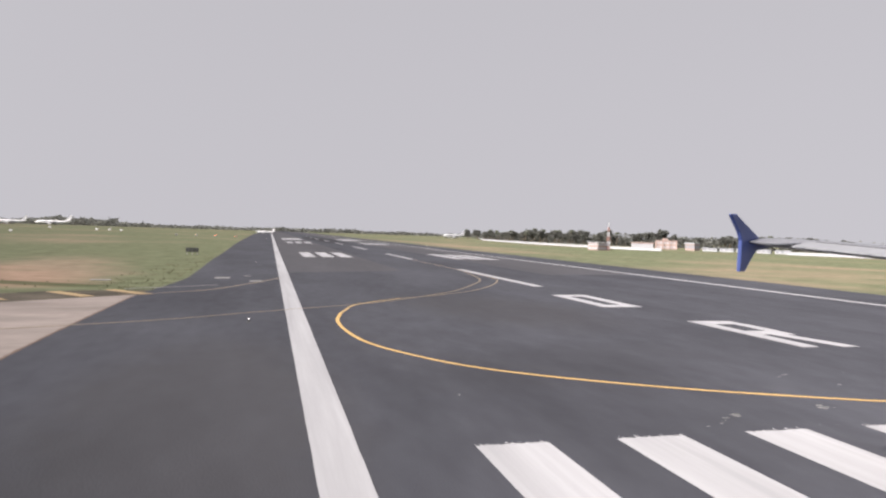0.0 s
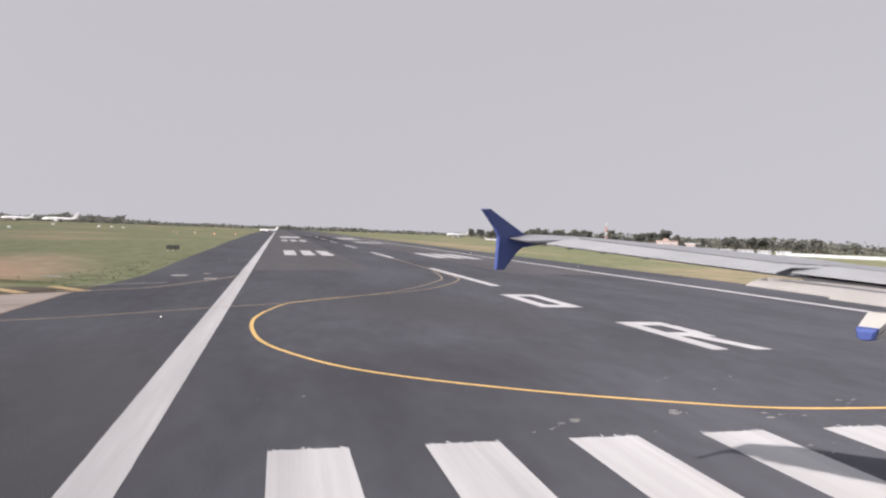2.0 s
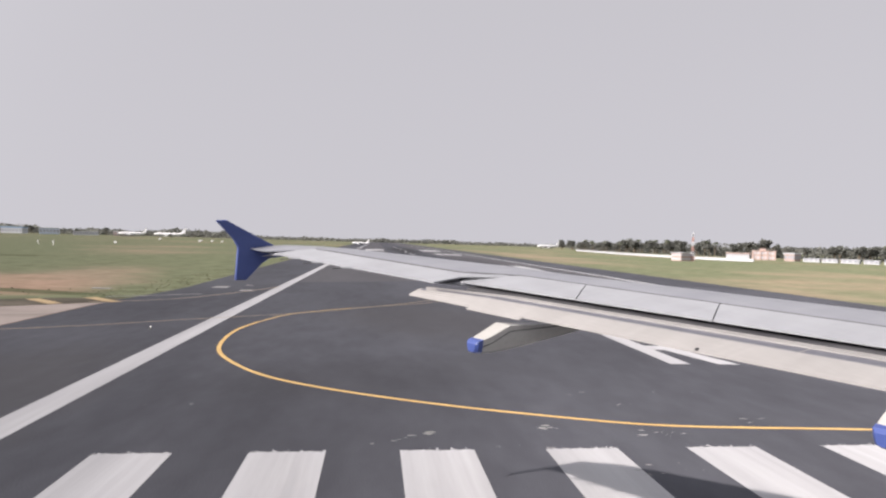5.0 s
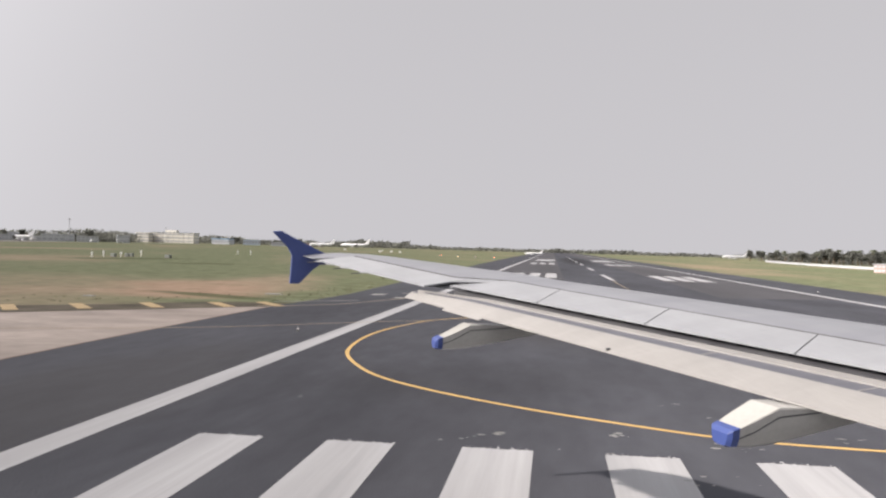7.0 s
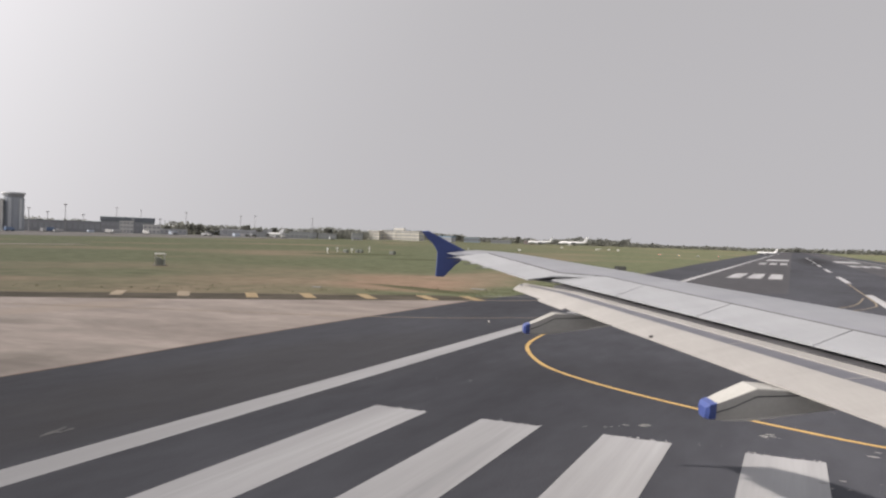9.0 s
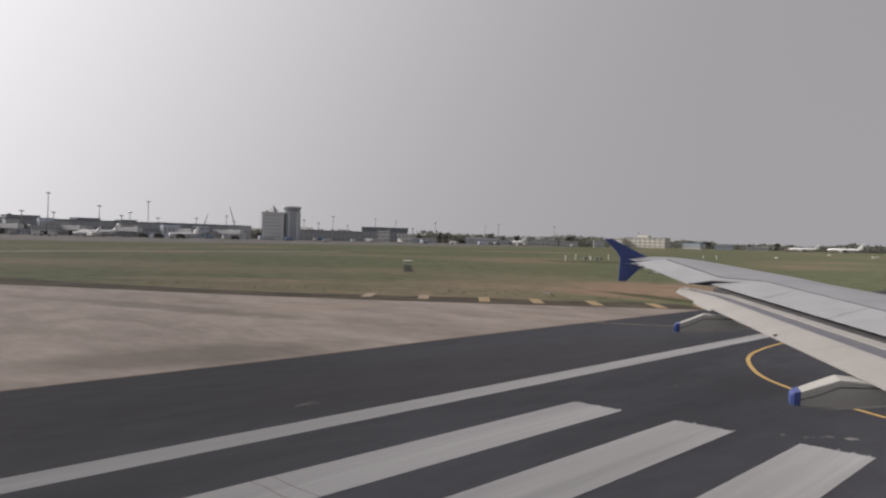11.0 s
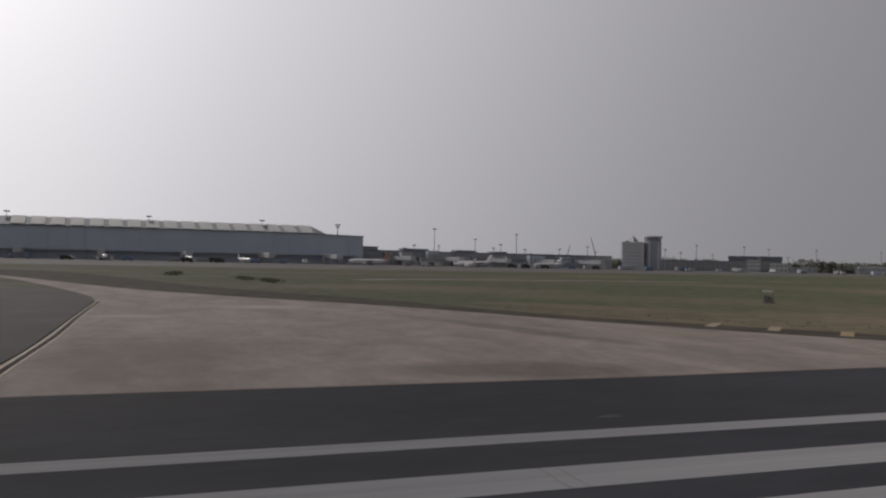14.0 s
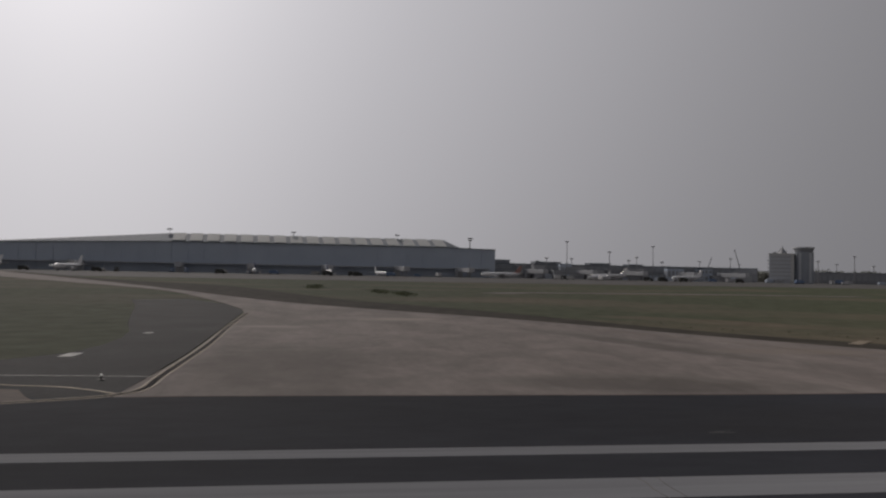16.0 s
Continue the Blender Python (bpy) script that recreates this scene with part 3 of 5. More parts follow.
for x, y, w in ((-103.71, 159.03, 1.1), (-102.76, 163.58, 0.9), (-103.09, 166.08, 1.0), (-90.08, 161.65, 1.3)):
    ob = empty("ground_cabinet", pose(x, y, -0.05))
    tagged(ob, "low dark equipment cabinet standing in grass", "cabinet", "dark ground cabinets")
    part("body", box_bm((-w / 2, -w / 2, 0.08), (w / 2, w / 2, 0.9), 0.03), M_CABINET, ob)
    part("plinth", box_bm((-w / 2 - 0.1, -w / 2 - 0.1, 0), (w / 2 + 0.1, w / 2 + 0.1, 0.09)), M_CONCRETE, ob)

M_PATCH = material("pale_yellow_paint", (0.215, 0.152, 0.072), (0.315, 0.228, 0.112), 1.5, 0.8, fine=0.5, chalky=0.8)
# yellow taxi edge patches on the concrete
for x, y in ((-35.8, 22.3), (-32.1, 25.2), (-27.7, 27.9), (-24.4, 30.7), (-20.7, 33.6), (-16.6, 36.4), (-13.5, 38.5)):
    bm = box_bm((-0.45, -2.2, 0.0), (0.45, 2.2, 0.006))
    bmesh.ops.transform(bm, matrix=pose(x, y, 0.002, 0, 0, 41 + random.uniform(-4, 4)), verts=bm.verts[:])
    marking("edge_patch", bm, M_OLD_YELLOW if x < -28 else M_PATCH, "slanted yellow painted bar on the taxiway edge", "taxi marking", "taxiway edge bars")
marking("pale_joint", stripe_bm(smooth_line([(-14.2, 41), (-11.07, 43.26), (-8.15, 45.11)], 0.4), 0.3, top=0.004, ragged=0.4), M_CRUMB, "pale worn strip along the pavement edge", "joint")
# runway designator: a digit and a letter, painted flat
def strokes(rects):
    bm = bmesh.new()
    for x0, y0, x1, y1 in rects:
        add_box(bm, (x0, y0, 0.002), (x1, y1, 0.006))
    return bm


def slanted(bm, a, b, w):
    vs = add_box(bm, (0, 0, 0.002), (1, 1, 0.0062))
    for v in vs:
        s, t = v.co.x, v.co.y
        v.co.x = a[0] + (b[0] - a[0]) * t + w * s
        v.co.y = a[1] + (b[1] - a[1]) * t


marking("painted_zero", strokes([(15.7, 26.9, 16.5, 35.5), (17.5, 26.9, 18.3, 35.5), (16.5, 26.9, 17.5, 28.3), (16.5, 34.1, 17.5, 35.5)]), M_WHITE_PAINT, "white painted runway digit 0", "runway number")
bm = strokes([(17.0, 11.1, 17.75, 19.8), (17.75, 18.45, 19.55, 19.8), (17.75, 14.7, 19.55, 15.95), (18.9, 15.95, 19.65, 18.45)])
slanted(bm, (18.9, 11.1), (18.2, 14.7), 0.82)
marking("painted_letter", bm, M_WHITE_PAINT, "white painted runway letter R", "runway letter")

# flakes of old paint and scuffs round the lead-on line
bm = bmesh.new()
rng = random.Random(5)
for cx, cy, n, spread in ((7.11, 1.39, 8, 0.3), (9.86, 1.75, 10, 0.35), (12.71, 1.23, 15, 0.45), (0.1, 4.6, 5, 0.4), (6.3, 0.85, 8, 0.3), (14.3, 5.75, 8, 0.5), (12.0, 5.95, 5, 0.3), (12.3, 4.2, 5, 0.25), (12.0, -1.35, 12, 0.5), (9.1, 0.2, 5, 0.3), (16.19, 2.38, 7, 0.6)):
    for _ in range(n * 2 // 3):
        x, y, r = cx + rng.gauss(0, spread * 1.1), cy + rng.gauss(0, spread * 0.5), 0.014 + 0.12 * rng.random() ** 2.5
        ph = rng.uniform(0, 6.28)
        vs = [bm.verts.new((x + r * rng.uniform(0.6, 1.7) * math.cos(ph + k * 1.257), y + r * rng.uniform(0.3, 0.8) * math.sin(ph + k * 1.257), 0.0075)) for k in range(5)]
        bm.faces.new(vs)
tagged(part("paint_flakes", lay(bm), M_CRUMB), "scattered flakes of old white paint on asphalt", "paint flakes", kind="stuff")
# tar sealed cracks crossing stripe and asphalt
M_TAR = material("crack_sealant", (0.08, 0.075, 0.07), (0.14, 0.13, 0.12), 3, 0.6)
for pts, w in (([(0.02, -11.05), (0.5, -11.0), (1.0, -11.06), (1.6, -11.0)], 0.025), ([(0.02, -10.55), (0.7, -10.6), (1.6, -10.58)], 0.02)):
    marking("crack_seal", stripe_bm(smooth_line(pts, 0.15), w, top=0.012, ragged=0.4), M_TAR, "thin dark sealed crack across a painted stripe", "crack")

marking("dirt_patch", slab_bm([(-14.7, -32.2), (-14.25, -30.4), (-12.6, -29.5), (-11.6, -28.8), (-11.2, -29.8), (-11.5, -33.0)], 0.006, 0.004), M_DIRT, "rusty brown dirt lying on dark asphalt", "dirt")
for cx, cy, reach, turn in ((-4.95, -6.35, 0.34, 8), (-5.08, -6.12, 0.46, 14), (-4.9, -5.98, 0.30, 5)):
    c, d = math.cos(radians(turn)), math.sin(radians(turn))
    marking("scuff_mark", stripe_bm(smooth_line([(cx - d * reach * k, cy + c * reach * k) for k in (-0.8, -0.3, 0.2, 0.8)], 0.06), 0.07, top=0.005, ragged=0.6), M_SCUFF, "thin pale scrape on dark asphalt", "scuff", "scuff marks")
# flat concrete covers and pale patches beside the runway
for x, y, w, d in ((-8.3, 53.5, 1.3, 1.6), (-17.5, 49.6, 1.5, 0.7), (-5.35, 49.4, 1.0, 1.2), (-6.2, 56.2, 0.6, 0.5), (-25.83, -32.39, 1.8, 0.8), (-39.66, -31.72, 1.0, 0.6), (-29.63, 39.49, 0.9, 0.5)):
    tagged(part("drain_cover", lay(box_bm((x - w / 2, y - d / 2, -0.06), (x + w / 2, y + d / 2, 0.02), 0.01)), M_CRUMB), "flat pale concrete pit cover set in the ground", "pit cover")

marking("pale_joint", stripe_bm(smooth_line([(-18.35, -34.34), (-18.07, -30.42), (-17.79, -26.3)], 0.4), 0.14, top=0.004, ragged=0.3), M_CRUMB, "pale sealed joint in the asphalt", "joint")
# grass tufts along the pavement edges
bm = bmesh.new()
rng = random.Random(11)
edge = smooth_line([(x - 1.2, y + 2.7) for x, y in TAXI_TOP[:7]], 1.0)
def tuft(x, y, h):
    for _ in range(4):
        a, r = rng.uniform(0, 6.28), rng.uniform(0.05, 0.22)
        px, py = x + r * math.cos(a), y + r * math.sin(a)
        w = rng.uniform(0.03, 0.08)
        b = rng.uniform(0, 3.14)
        v0 = bm.verts.new((px - w * math.cos(b), py - w * math.sin(b), -0.06))
        v1 = bm.verts.new((px + w * math.cos(b), py + w * math.sin(b), -0.06))
        v2 = bm.verts.new((px + rng.gauss(0, 0.08), py + rng.gauss(0, 0.08), h * rng.uniform(0.6, 1.2)))
        bm.faces.new((v0, v1, v2))
for _ in range(110):
    p = rng.choice(edge)
    d = abs(rng.gauss(0, 4.0))
    tuft(p.x + rng.uniform(-0.8, 0.8) - d * 0.35, p.y + 0.4 + d, rng.uniform(0.01, 0.06))
for _ in range(300):
    y = 38 + abs(rng.gauss(0, 50))
    tuft(-11.9 - abs(rng.gauss(0, 2.5)), y, rng.uniform(0.01, 0.06))
M_TUFT = material("grass_blades", (0.08, 0.09, 0.05), (0.15, 0.14, 0.085), 0.4, 0.8, island=0.25, spec=0.2)
tagged(part("grass_tufts", bm, M_TUFT), "rough green and straw grass tufts along the pavement", "grass", kind="stuff")


# ---- the airliner's wing ----
M_WING = material("wing_grey_paint", (0.1707, 0.1764, 0.1982), (0.2104, 0.2170, 0.2373), 0.8, 0.38, bump=0.02, bump_scale=3, fine=0.25, stretch=(0.4, 3, 1), blotch=0.06, blotch_scale=0.8, blotch_stretch=(3, 0.3, 1))
M_WING_LIGHT = material("wing_white_paint", (0.2333, 0.2411, 0.2571), (0.2800, 0.2890, 0.3073), 0.9, 0.42, fine=0.3, stretch=(2.5, 0.5, 1), blotch=0.07, blotch_scale=1.0, blotch_stretch=(0.3, 3, 1))
M_FLAP = material("flap_cream_paint", (0.2369, 0.2294, 0.2218), (0.2820, 0.2735, 0.2651), 0.9, 0.45, fine=0.35, stretch=(2.5, 0.5, 1), blotch=0.08, blotch_scale=0.9, blotch_stretch=(0.4, 2.5, 1))
# metal band whose bluish tone also paints in the flap nose's shading
M_FLAP_METAL = material("shaded_nose_metal", (0.100, 0.102, 0.122), (0.142, 0.144, 0.168), 1.2, 0.4, metal=0.3, fine=0.3, stretch=(1, 6, 1))
M_GAP_SHADE = material("painted_gap_shade", (0.03, 0.03, 0.035), (0.06, 0.06, 0.065), 2.0, 0.7)
M_BLUE = material("blue_paint", (0.034, 0.054, 0.18), (0.046, 0.073, 0.225), 1.2, 0.35, fine=0.3)
M_FAIRING = material("fairing_paint", (0.303, 0.2981, 0.2835), (0.3715, 0.3665, 0.347), 1.5, 0.25, fine=0.4)
M_SEAM = material("seam_rubber", (0.05, 0.05, 0.055), (0.09, 0.09, 0.095), 3.0, 0.6)
M_LENS = material("lamp_lens", (0.5, 0.5, 0.48), (0.6, 0.6, 0.58), 3.0, 0.15)

wing = empty("airliner_wing", pose(9.737, -17.483, 0.191, -0.04, -0.30, 25.93))
tagged(wing, "pale grey swept airliner wing with blue tip fence, flaps lowered", "airplane wing")
EYE_Z = 4.692
V_ROOT, V_TIP, V_AIL = 3.2, 15.15, 11.35


def chord_z(v):
    return EYE_Z - 0.30 - 0.085 * (V_TIP - v)


def u_lead(v):
    return 2.05 + 0.575 * (V_TIP - v) - (0.35 * max(0.0, (v - 14.3) / 0.85) ** 2)


def u_trail(v):
    """Trailing edge of the fixed wing with its aileron, and the aft edge of the spoilers further in."""
    return 0.66 + 0.345 * (V_TIP - v) if v > V_AIL else 2.35 + 0.455 * (V_AIL - v)


def u_hinge(v):
    return u_trail(v) + (0.62 if v > V_AIL else 0.74)


def bulge(s):
    pts = ((0.0, 0.0), (0.2, 0.42), (0.4, 0.78), (0.6, 1.0), (0.75, 0.98), (0.88, 0.74), (0.95, 0.48), (1.0, 0.0))
    for (a, p), (b, q) in zip(pts, pts[1:]):
        if s <= b:
            return p + (q - p) * (s - a) / (b - a)
    return 0.0


def upper(v, u):
    c = u_lead(v) - u_trail(v)
    return chord_z(v) + 0.03 + 0.072 * c * bulge((u - u_trail(v)) / c)


def lower(v, u):
    c = u_lead(v) - u_trail(v)
    return chord_z(v) + 0.03 - 0.02 * (1 - (u - u_trail(v)) / c) - 0.058 * c * bulge((u - u_trail(v)) / c)


def panel_bm(v0, v1, aft, fore, lift=0.008, thick=0.03, n=8, k=5, surface=upper, skew=(0.0, 0.0)):
    """A thin skin panel between two spanwise lines, riding on the wing's surface."""
    bm = bmesh.new()
    rows = []
    for z_off in (lift, lift - thick):
        grid = []
        for i in range(n + 1):
            v = v0 + (v1 - v0) * i / n
            row = []
            for j in range(k + 1):
                w = v + (skew[0] + (skew[1] - skew[0]) * i / n) * j / k
                u = aft(w) + (fore(w) - aft(w)) * j / k
                row.append(bm.verts.new((u, w, surface(w, u) + z_off)))
            grid.append(row)
        rows.append(grid)
    hi, lo = rows
    for i in range(n):
        for j in range(k):
            bm.faces.new((hi[i][j], hi[i][j + 1], hi[i + 1][j + 1], hi[i + 1][j]))
            bm.faces.new((lo[i][j], lo[i + 1][j], lo[i + 1][j + 1], lo[i][j + 1]))
    rim = [(0, j) for j in range(k)] + [(i, k) for i in range(n)] + [(n, j) for j in range(k, 0, -1)] + [(i, 0) for i in range(n, 0, -1)]
    for a, b in zip(rim, rim[1:] + rim[:1]):
        bm.faces.new((hi[a[0]][a[1]], lo[a[0]][a[1]], lo[b[0]][b[1]], hi[b[0]][b[1]]))
    bmesh.ops.recalc_face_normals(bm, faces=bm.faces[:])
    return bm


# main box: upper skin from the hinge line round the nose and back underneath
bm = bmesh.new()
sections = []
for i in range(31):
    v = V_ROOT + (V_TIP - V_ROOT) * i / 30
    le, te = u_lead(v), u_trail(v)
    aft = u_hinge(v) if v < 14.5 else te + 0.02
    ring = [(u, upper(v, u)) for u in (aft + (le - aft) * k / 16 for k in range(17))]
    ring += [(u, lower(v, u)) for u in (le - 0.03 - (le - 0.03 - te - 0.15) * k / 10 for k in range(11))]
    sections.append([bm.verts.new((u, v, z)) for u, z in ring])
for a, b in zip(sections, sections[1:]):
    for j in range(len(a)):
        bm.faces.new((a[j], b[j], b[(j + 1) % len(a)], a[(j + 1) % len(a)]))
bm.faces.new(sections[0])
bm.faces.new(sections[-1][::-1])
bmesh.ops.recalc_face_normals(bm, faces=bm.faces[:])
part("wing_skin", bm, M_WING, wing, "pale grey painted upper wing skin", smooth=True)
# near-black plate paints the shade in the gaps round the spoilers
part("spoiler_gap_shade", panel_bm(V_ROOT, 11.2, lambda v: u_trail(v) - 0.05, lambda v: u_hinge(v) + 0.05, lift=-0.055, thick=0.05), M_GAP_SHADE, wing, "dark plate painted as shade under the spoilers")
for v0, v1, skew in ((9.852, 11.34, (0.42, 0.02)), (8.412, 9.838, (0.36, 0.42)), (6.917, 8.398, (0.32, 0.36)), (5.312, 6.903, (0.26, 0.32)), (3.25, 5.298, (0.0, 0.26))):
    part("spoiler", panel_bm(v0, v1, u_trail, lambda v: u_hinge(v) - 0.012, lift=0.006, thick=0.016, skew=skew), M_WING_LIGHT, wing, "white spoiler panel")
part("hinge_seam", panel_bm(V_ROOT, 14.4, lambda v: u_hinge(v) - 0.016, lambda v: u_hinge(v) + 0.012, lift=0.009, thick=0.02, n=24, k=1), M_SEAM, wing, "thin dark hinge line seam")
part("aileron", panel_bm(11.36, 14.5, u_trail, lambda v: u_hinge(v) - 0.012, lift=0.0, thick=0.02), M_WING_LIGHT, wing, "white aileron")


# flap: shroud strip, bare nose band and main panel, drooping aft
def flap_trail(v):
    return 1.77 + 0.338 * (11.65 - v)


def flap_point(v, f):
    a, b = u_trail(v) - 0.03, flap_trail(v)
    z = chord_z(v) - 0.035 - 0.10 * f - 0.04 * f * f + 0.02 * math.sin(math.pi * f)
    return a + (b - a) * f, z


def flap_bm(f0, f1, v0, v1, drop=0.0, thick0=0.10, thick1=0.10, skew=0.0, n=10, k=4):
    bm = bmesh.new()
    grids = []
    for side in (0, 1):
        g = []
        for i in range(n + 1):
            row = []
            for j in range(k + 1):
                f = f0 + (f1 - f0) * j / k
                v = v0 + (v1 - v0) * i / n + skew * f * i / n
                u, z = flap_point(v, f)
                row.append(bm.verts.new((u, v, z - drop - side * (thick0 + (thick1 - thick0) * j / k))))
            g.append(row)
        grids.append(g)
    hi, lo = grids
    for i in range(n):
        for j in range(k):
            bm.faces.new((hi[i][j], hi[i][j + 1], hi[i + 1][j + 1], hi[i + 1][j]))
            bm.faces.new((lo[i][j], lo[i + 1][j], lo[i + 1][j + 1], lo[i][j + 1]))
    rim = [(0, j) for j in range(k)] + [(i, k) for i in range(n)] + [(n, j) for j in range(k, 0, -1)] + [(i, 0) for i in range(n, 0, -1)]
    for a, b in zip(rim, rim[1:] + rim[:1]):
        bm.faces.new((hi[a[0]][a[1]], lo[a[0]][a[1]], lo[b[0]][b[1]], hi[b[0]][b[1]]))
    bmesh.ops.recalc_face_normals(bm, faces=bm.faces[:])
    return bm


flap = part("flap", flap_bm(0.50, 1.0, V_ROOT, 11.36, thick0=0.09, thick1=0.015, skew=0.3), M_FLAP, wing, "cream-white lowered flap")
part("flap_shroud", flap_bm(0.06, 0.25, V_ROOT, 11.36, thick0=0.08, thick1=0.05, skew=0.3), M_FLAP, flap, "cream-white flap shroud")
part("flap_nose", flap_bm(0.235, 0.51, V_ROOT, 11.36, drop=0.012, thick0=0.08, thick1=0.08, skew=0.3), M_FLAP_METAL, flap, "bluish grey metal band with shading painted in")


part("flap_tab", flap_bm(0.99, 1.10, 9.95, 10.7, thick0=0.014, thick1=0.01, n=2, k=1), M_FLAP, flap, "small white trailing tab")
for v in (6.05, 7.4):
    part("band_joint", flap_bm(0.25, 0.50, v, v + 0.012, drop=0.009, thick0=0.01, thick1=0.01, n=1, k=3), M_FLAP, flap, "thin pale joint across the metal band")
u, z = flap_point(8.05, 0.95)
part("flap_bracket", box_bm((u - 0.03, 8.04, z - 0.01), (u + 0.02, 8.06, z + 0.02), 0.005), M_SEAM, flap, "small dark bracket")


# flap track fairings with blue tail caps
def fairing(v, tail, top, bottom, half):
    """A canoe-shaped fairing: stations of (u, z top, z bottom, half width)."""
    stations = [(tail + 0.19, top[0], bottom[0], half * 0.78), (tail + 0.32, top[1], bottom[1], half * 0.9), (tail + 0.54, top[2], bottom[2], half),
                (tail + 1.0, top[2] - 0.02, bottom[2] + 0.07, half), (tail + 1.6, top[2] + 0.0, bottom[2] + 0.17, half * 0.9), (tail + 2.6, top[2] + 0.06, bottom[2] + 0.30, half * 0.5)]
    def loft(stations):
        bm = bmesh.new()
        rings = []
        for u, zt, zb, hw in stations:
            h = zt - zb
            ring = [(-0.97, zt), (0.97, zt), (1.0, zt - 0.04 * h), (0.93, zt - 0.5 * h), (0.78, zb + 0.12 * h), (0.4, zb), (-0.4, zb), (-0.78, zb + 0.12 * h), (-0.93, zt - 0.5 * h), (-1.0, zt - 0.04 * h)]
            rings.append([bm.verts.new((u, v + a * hw, EYE_Z + z)) for a, z in ring])
        for a, b in zip(rings, rings[1:]):
            for j in range(10):
                bm.faces.new((a[j], a[(j + 1) % 10], b[(j + 1) % 10], b[j]))
        bm.faces.new(rings[0])
        bm.faces.new(rings[-1][::-1])
        bmesh.ops.recalc_face_normals(bm, faces=bm.faces[:])
        return bm
    body = part("flap_fairing", loft(stations), M_FAIRING, wing, "off-white flap track fairing")
    # joint between the top cover and the side
    bm = bmesh.new()
    rows = []
    for (u, zt, zb, hw), drop in zip(stations[:5], (0.50, 0.40, 0.24, 0.14, 0.10)):
        y = v - hw * (1.0 - 0.07 * max(0.0, drop - 0.04) / 0.46) - 0.003
        rows.append([bm.verts.new((u, y + a, EYE_Z + zt - (zt - zb) * drop + b)) for a, b in ((0, 0.006), (0, -0.006), (0.02, -0.006), (0.02, 0.006))])
    for a, b in zip(rows, rows[1:]):
        for j in range(4):
            bm.faces.new((a[j], a[(j + 1) % 4], b[(j + 1) % 4], b[j]))
    bm.faces.new(rows[0])
    bm.faces.new(rows[-1][::-1])
    bmesh.ops.recalc_face_normals(bm, faces=bm.faces[:])
    part("cover_seam", bm, M_SEAM, body, "thin dark seam along the fairing")
    u0, zt, zb, hw = stations[0]
    part("tail_cap", loft([(u0 - 0.09, zt - 0.05, zb + 0.015, hw * 0.72), (u0 - 0.06, zt - 0.015, zb, hw * 0.98), (u0 - 0.002, zt + 0.004, zb - 0.004, hw * 1.04)]), M_BLUE, body, "blue fairing tail cap")


fairing(6.2, 2.87, (-1.41, -1.35, -1.255), (-1.575, -1.585, -1.575), 0.17)
fairing(10.15, 1.66, (-1.17, -1.115, -1.01), (-1.325, -1.33, -1.31), 0.15)


# tip fence, above and below the tip
def fence_bm(outline, half=0.035):
    bm = bmesh.new()
    left = [bm.verts.new((u, V_TIP + 0.05 + half, EYE_Z + z)) for u, z in outline]
    right = [bm.verts.new((u, V_TIP + 0.05 - half, EYE_Z + z)) for u, z in outline]
    bm.faces.new(left)
    bm.faces.new(right[::-1])
    for i in range(len(outline)):
        j = (i + 1) % len(outline)
        bm.faces.new((left[i], right[i], right[j], left[j]))
    bmesh.ops.recalc_face_normals(bm, faces=bm.faces[:])
    bmesh.ops.bevel(bm, geom=bm.edges[:], offset=0.012, segments=1, affect="EDGES")
    return bm


fence = part("tip_fence", fence_bm([(0.13, 0.18), (0.30, 0.19), (0.45, 0.11), (1.15, -0.235), (1.75, -0.30), (1.55, -0.36), (1.03, -0.42), (0.90, -0.51), (0.64, -0.785), (0.46, -0.785), (0.49, -0.25), (0.42, -0.12)]),
             M_BLUE, wing, "blue arrow-shaped wing tip fence")
part("navigation_lamp", box_bm((1.66, V_TIP - 0.07, EYE_Z - 0.33), (1.78, V_TIP + 0.03, EYE_Z - 0.27), 0.02), M_LENS, wing, "small clear tip lamp")
for v in (12.9, 13.5, 14.0, 14.4):
    bm = bmesh.new()
    u, z = u_trail(v), chord_z(v)
    add_tube(bm, (u - 0.10, v + 0.012, z + 0.008), (u - 0.24, v + 0.03, z - 0.004), 0.011, 0.006, 5)
    wick = part("static_wick", bm, M_SEAM, wing, "thin dark static discharge wick")
    bm = bmesh.new()
    top = [bm.verts.new((u + a, v + b, z + 0.026)) for a, b in ((0.03, -0.09), (0.03, 0.09), (-0.08, 0.04), (-0.12, 0.015), (-0.08, -0.01))]
    f = bm.faces.new(top)
    r = bmesh.ops.extrude_face_region(bm, geom=[f])
    bmesh.ops.translate(bm, verts=[w for w in r["geom"] if isinstance(w, bmesh.types.BMVert)], vec=(0, 0, -0.02))
    bmesh.ops.recalc_face_normals(bm, faces=bm.faces[:])
    part("wick_base", bm, M_WING_LIGHT, wick, "white pointed wick mounting")


# ---- distance: buildings, aircraft, masts and trees ----
M_CREAM = material("cream_plaster", (0.62, 0.585, 0.52), (0.72, 0.69, 0.62), 0.15, 0.85, fine=0.4)
M_GREY_WALL = material("grey_plaster", (0.38, 0.39, 0.41), (0.46, 0.47, 0.49), 0.12, 0.85, fine=0.4)
M_PALE_WALL = material("pale_plaster", (0.40, 0.41, 0.43), (0.50, 0.51, 0.53), 0.12, 0.85, fine=0.4)
M_PINK = material("pink_plaster", (0.36, 0.265, 0.235), (0.43, 0.33, 0.295), 0.2, 0.85, fine=0.4)
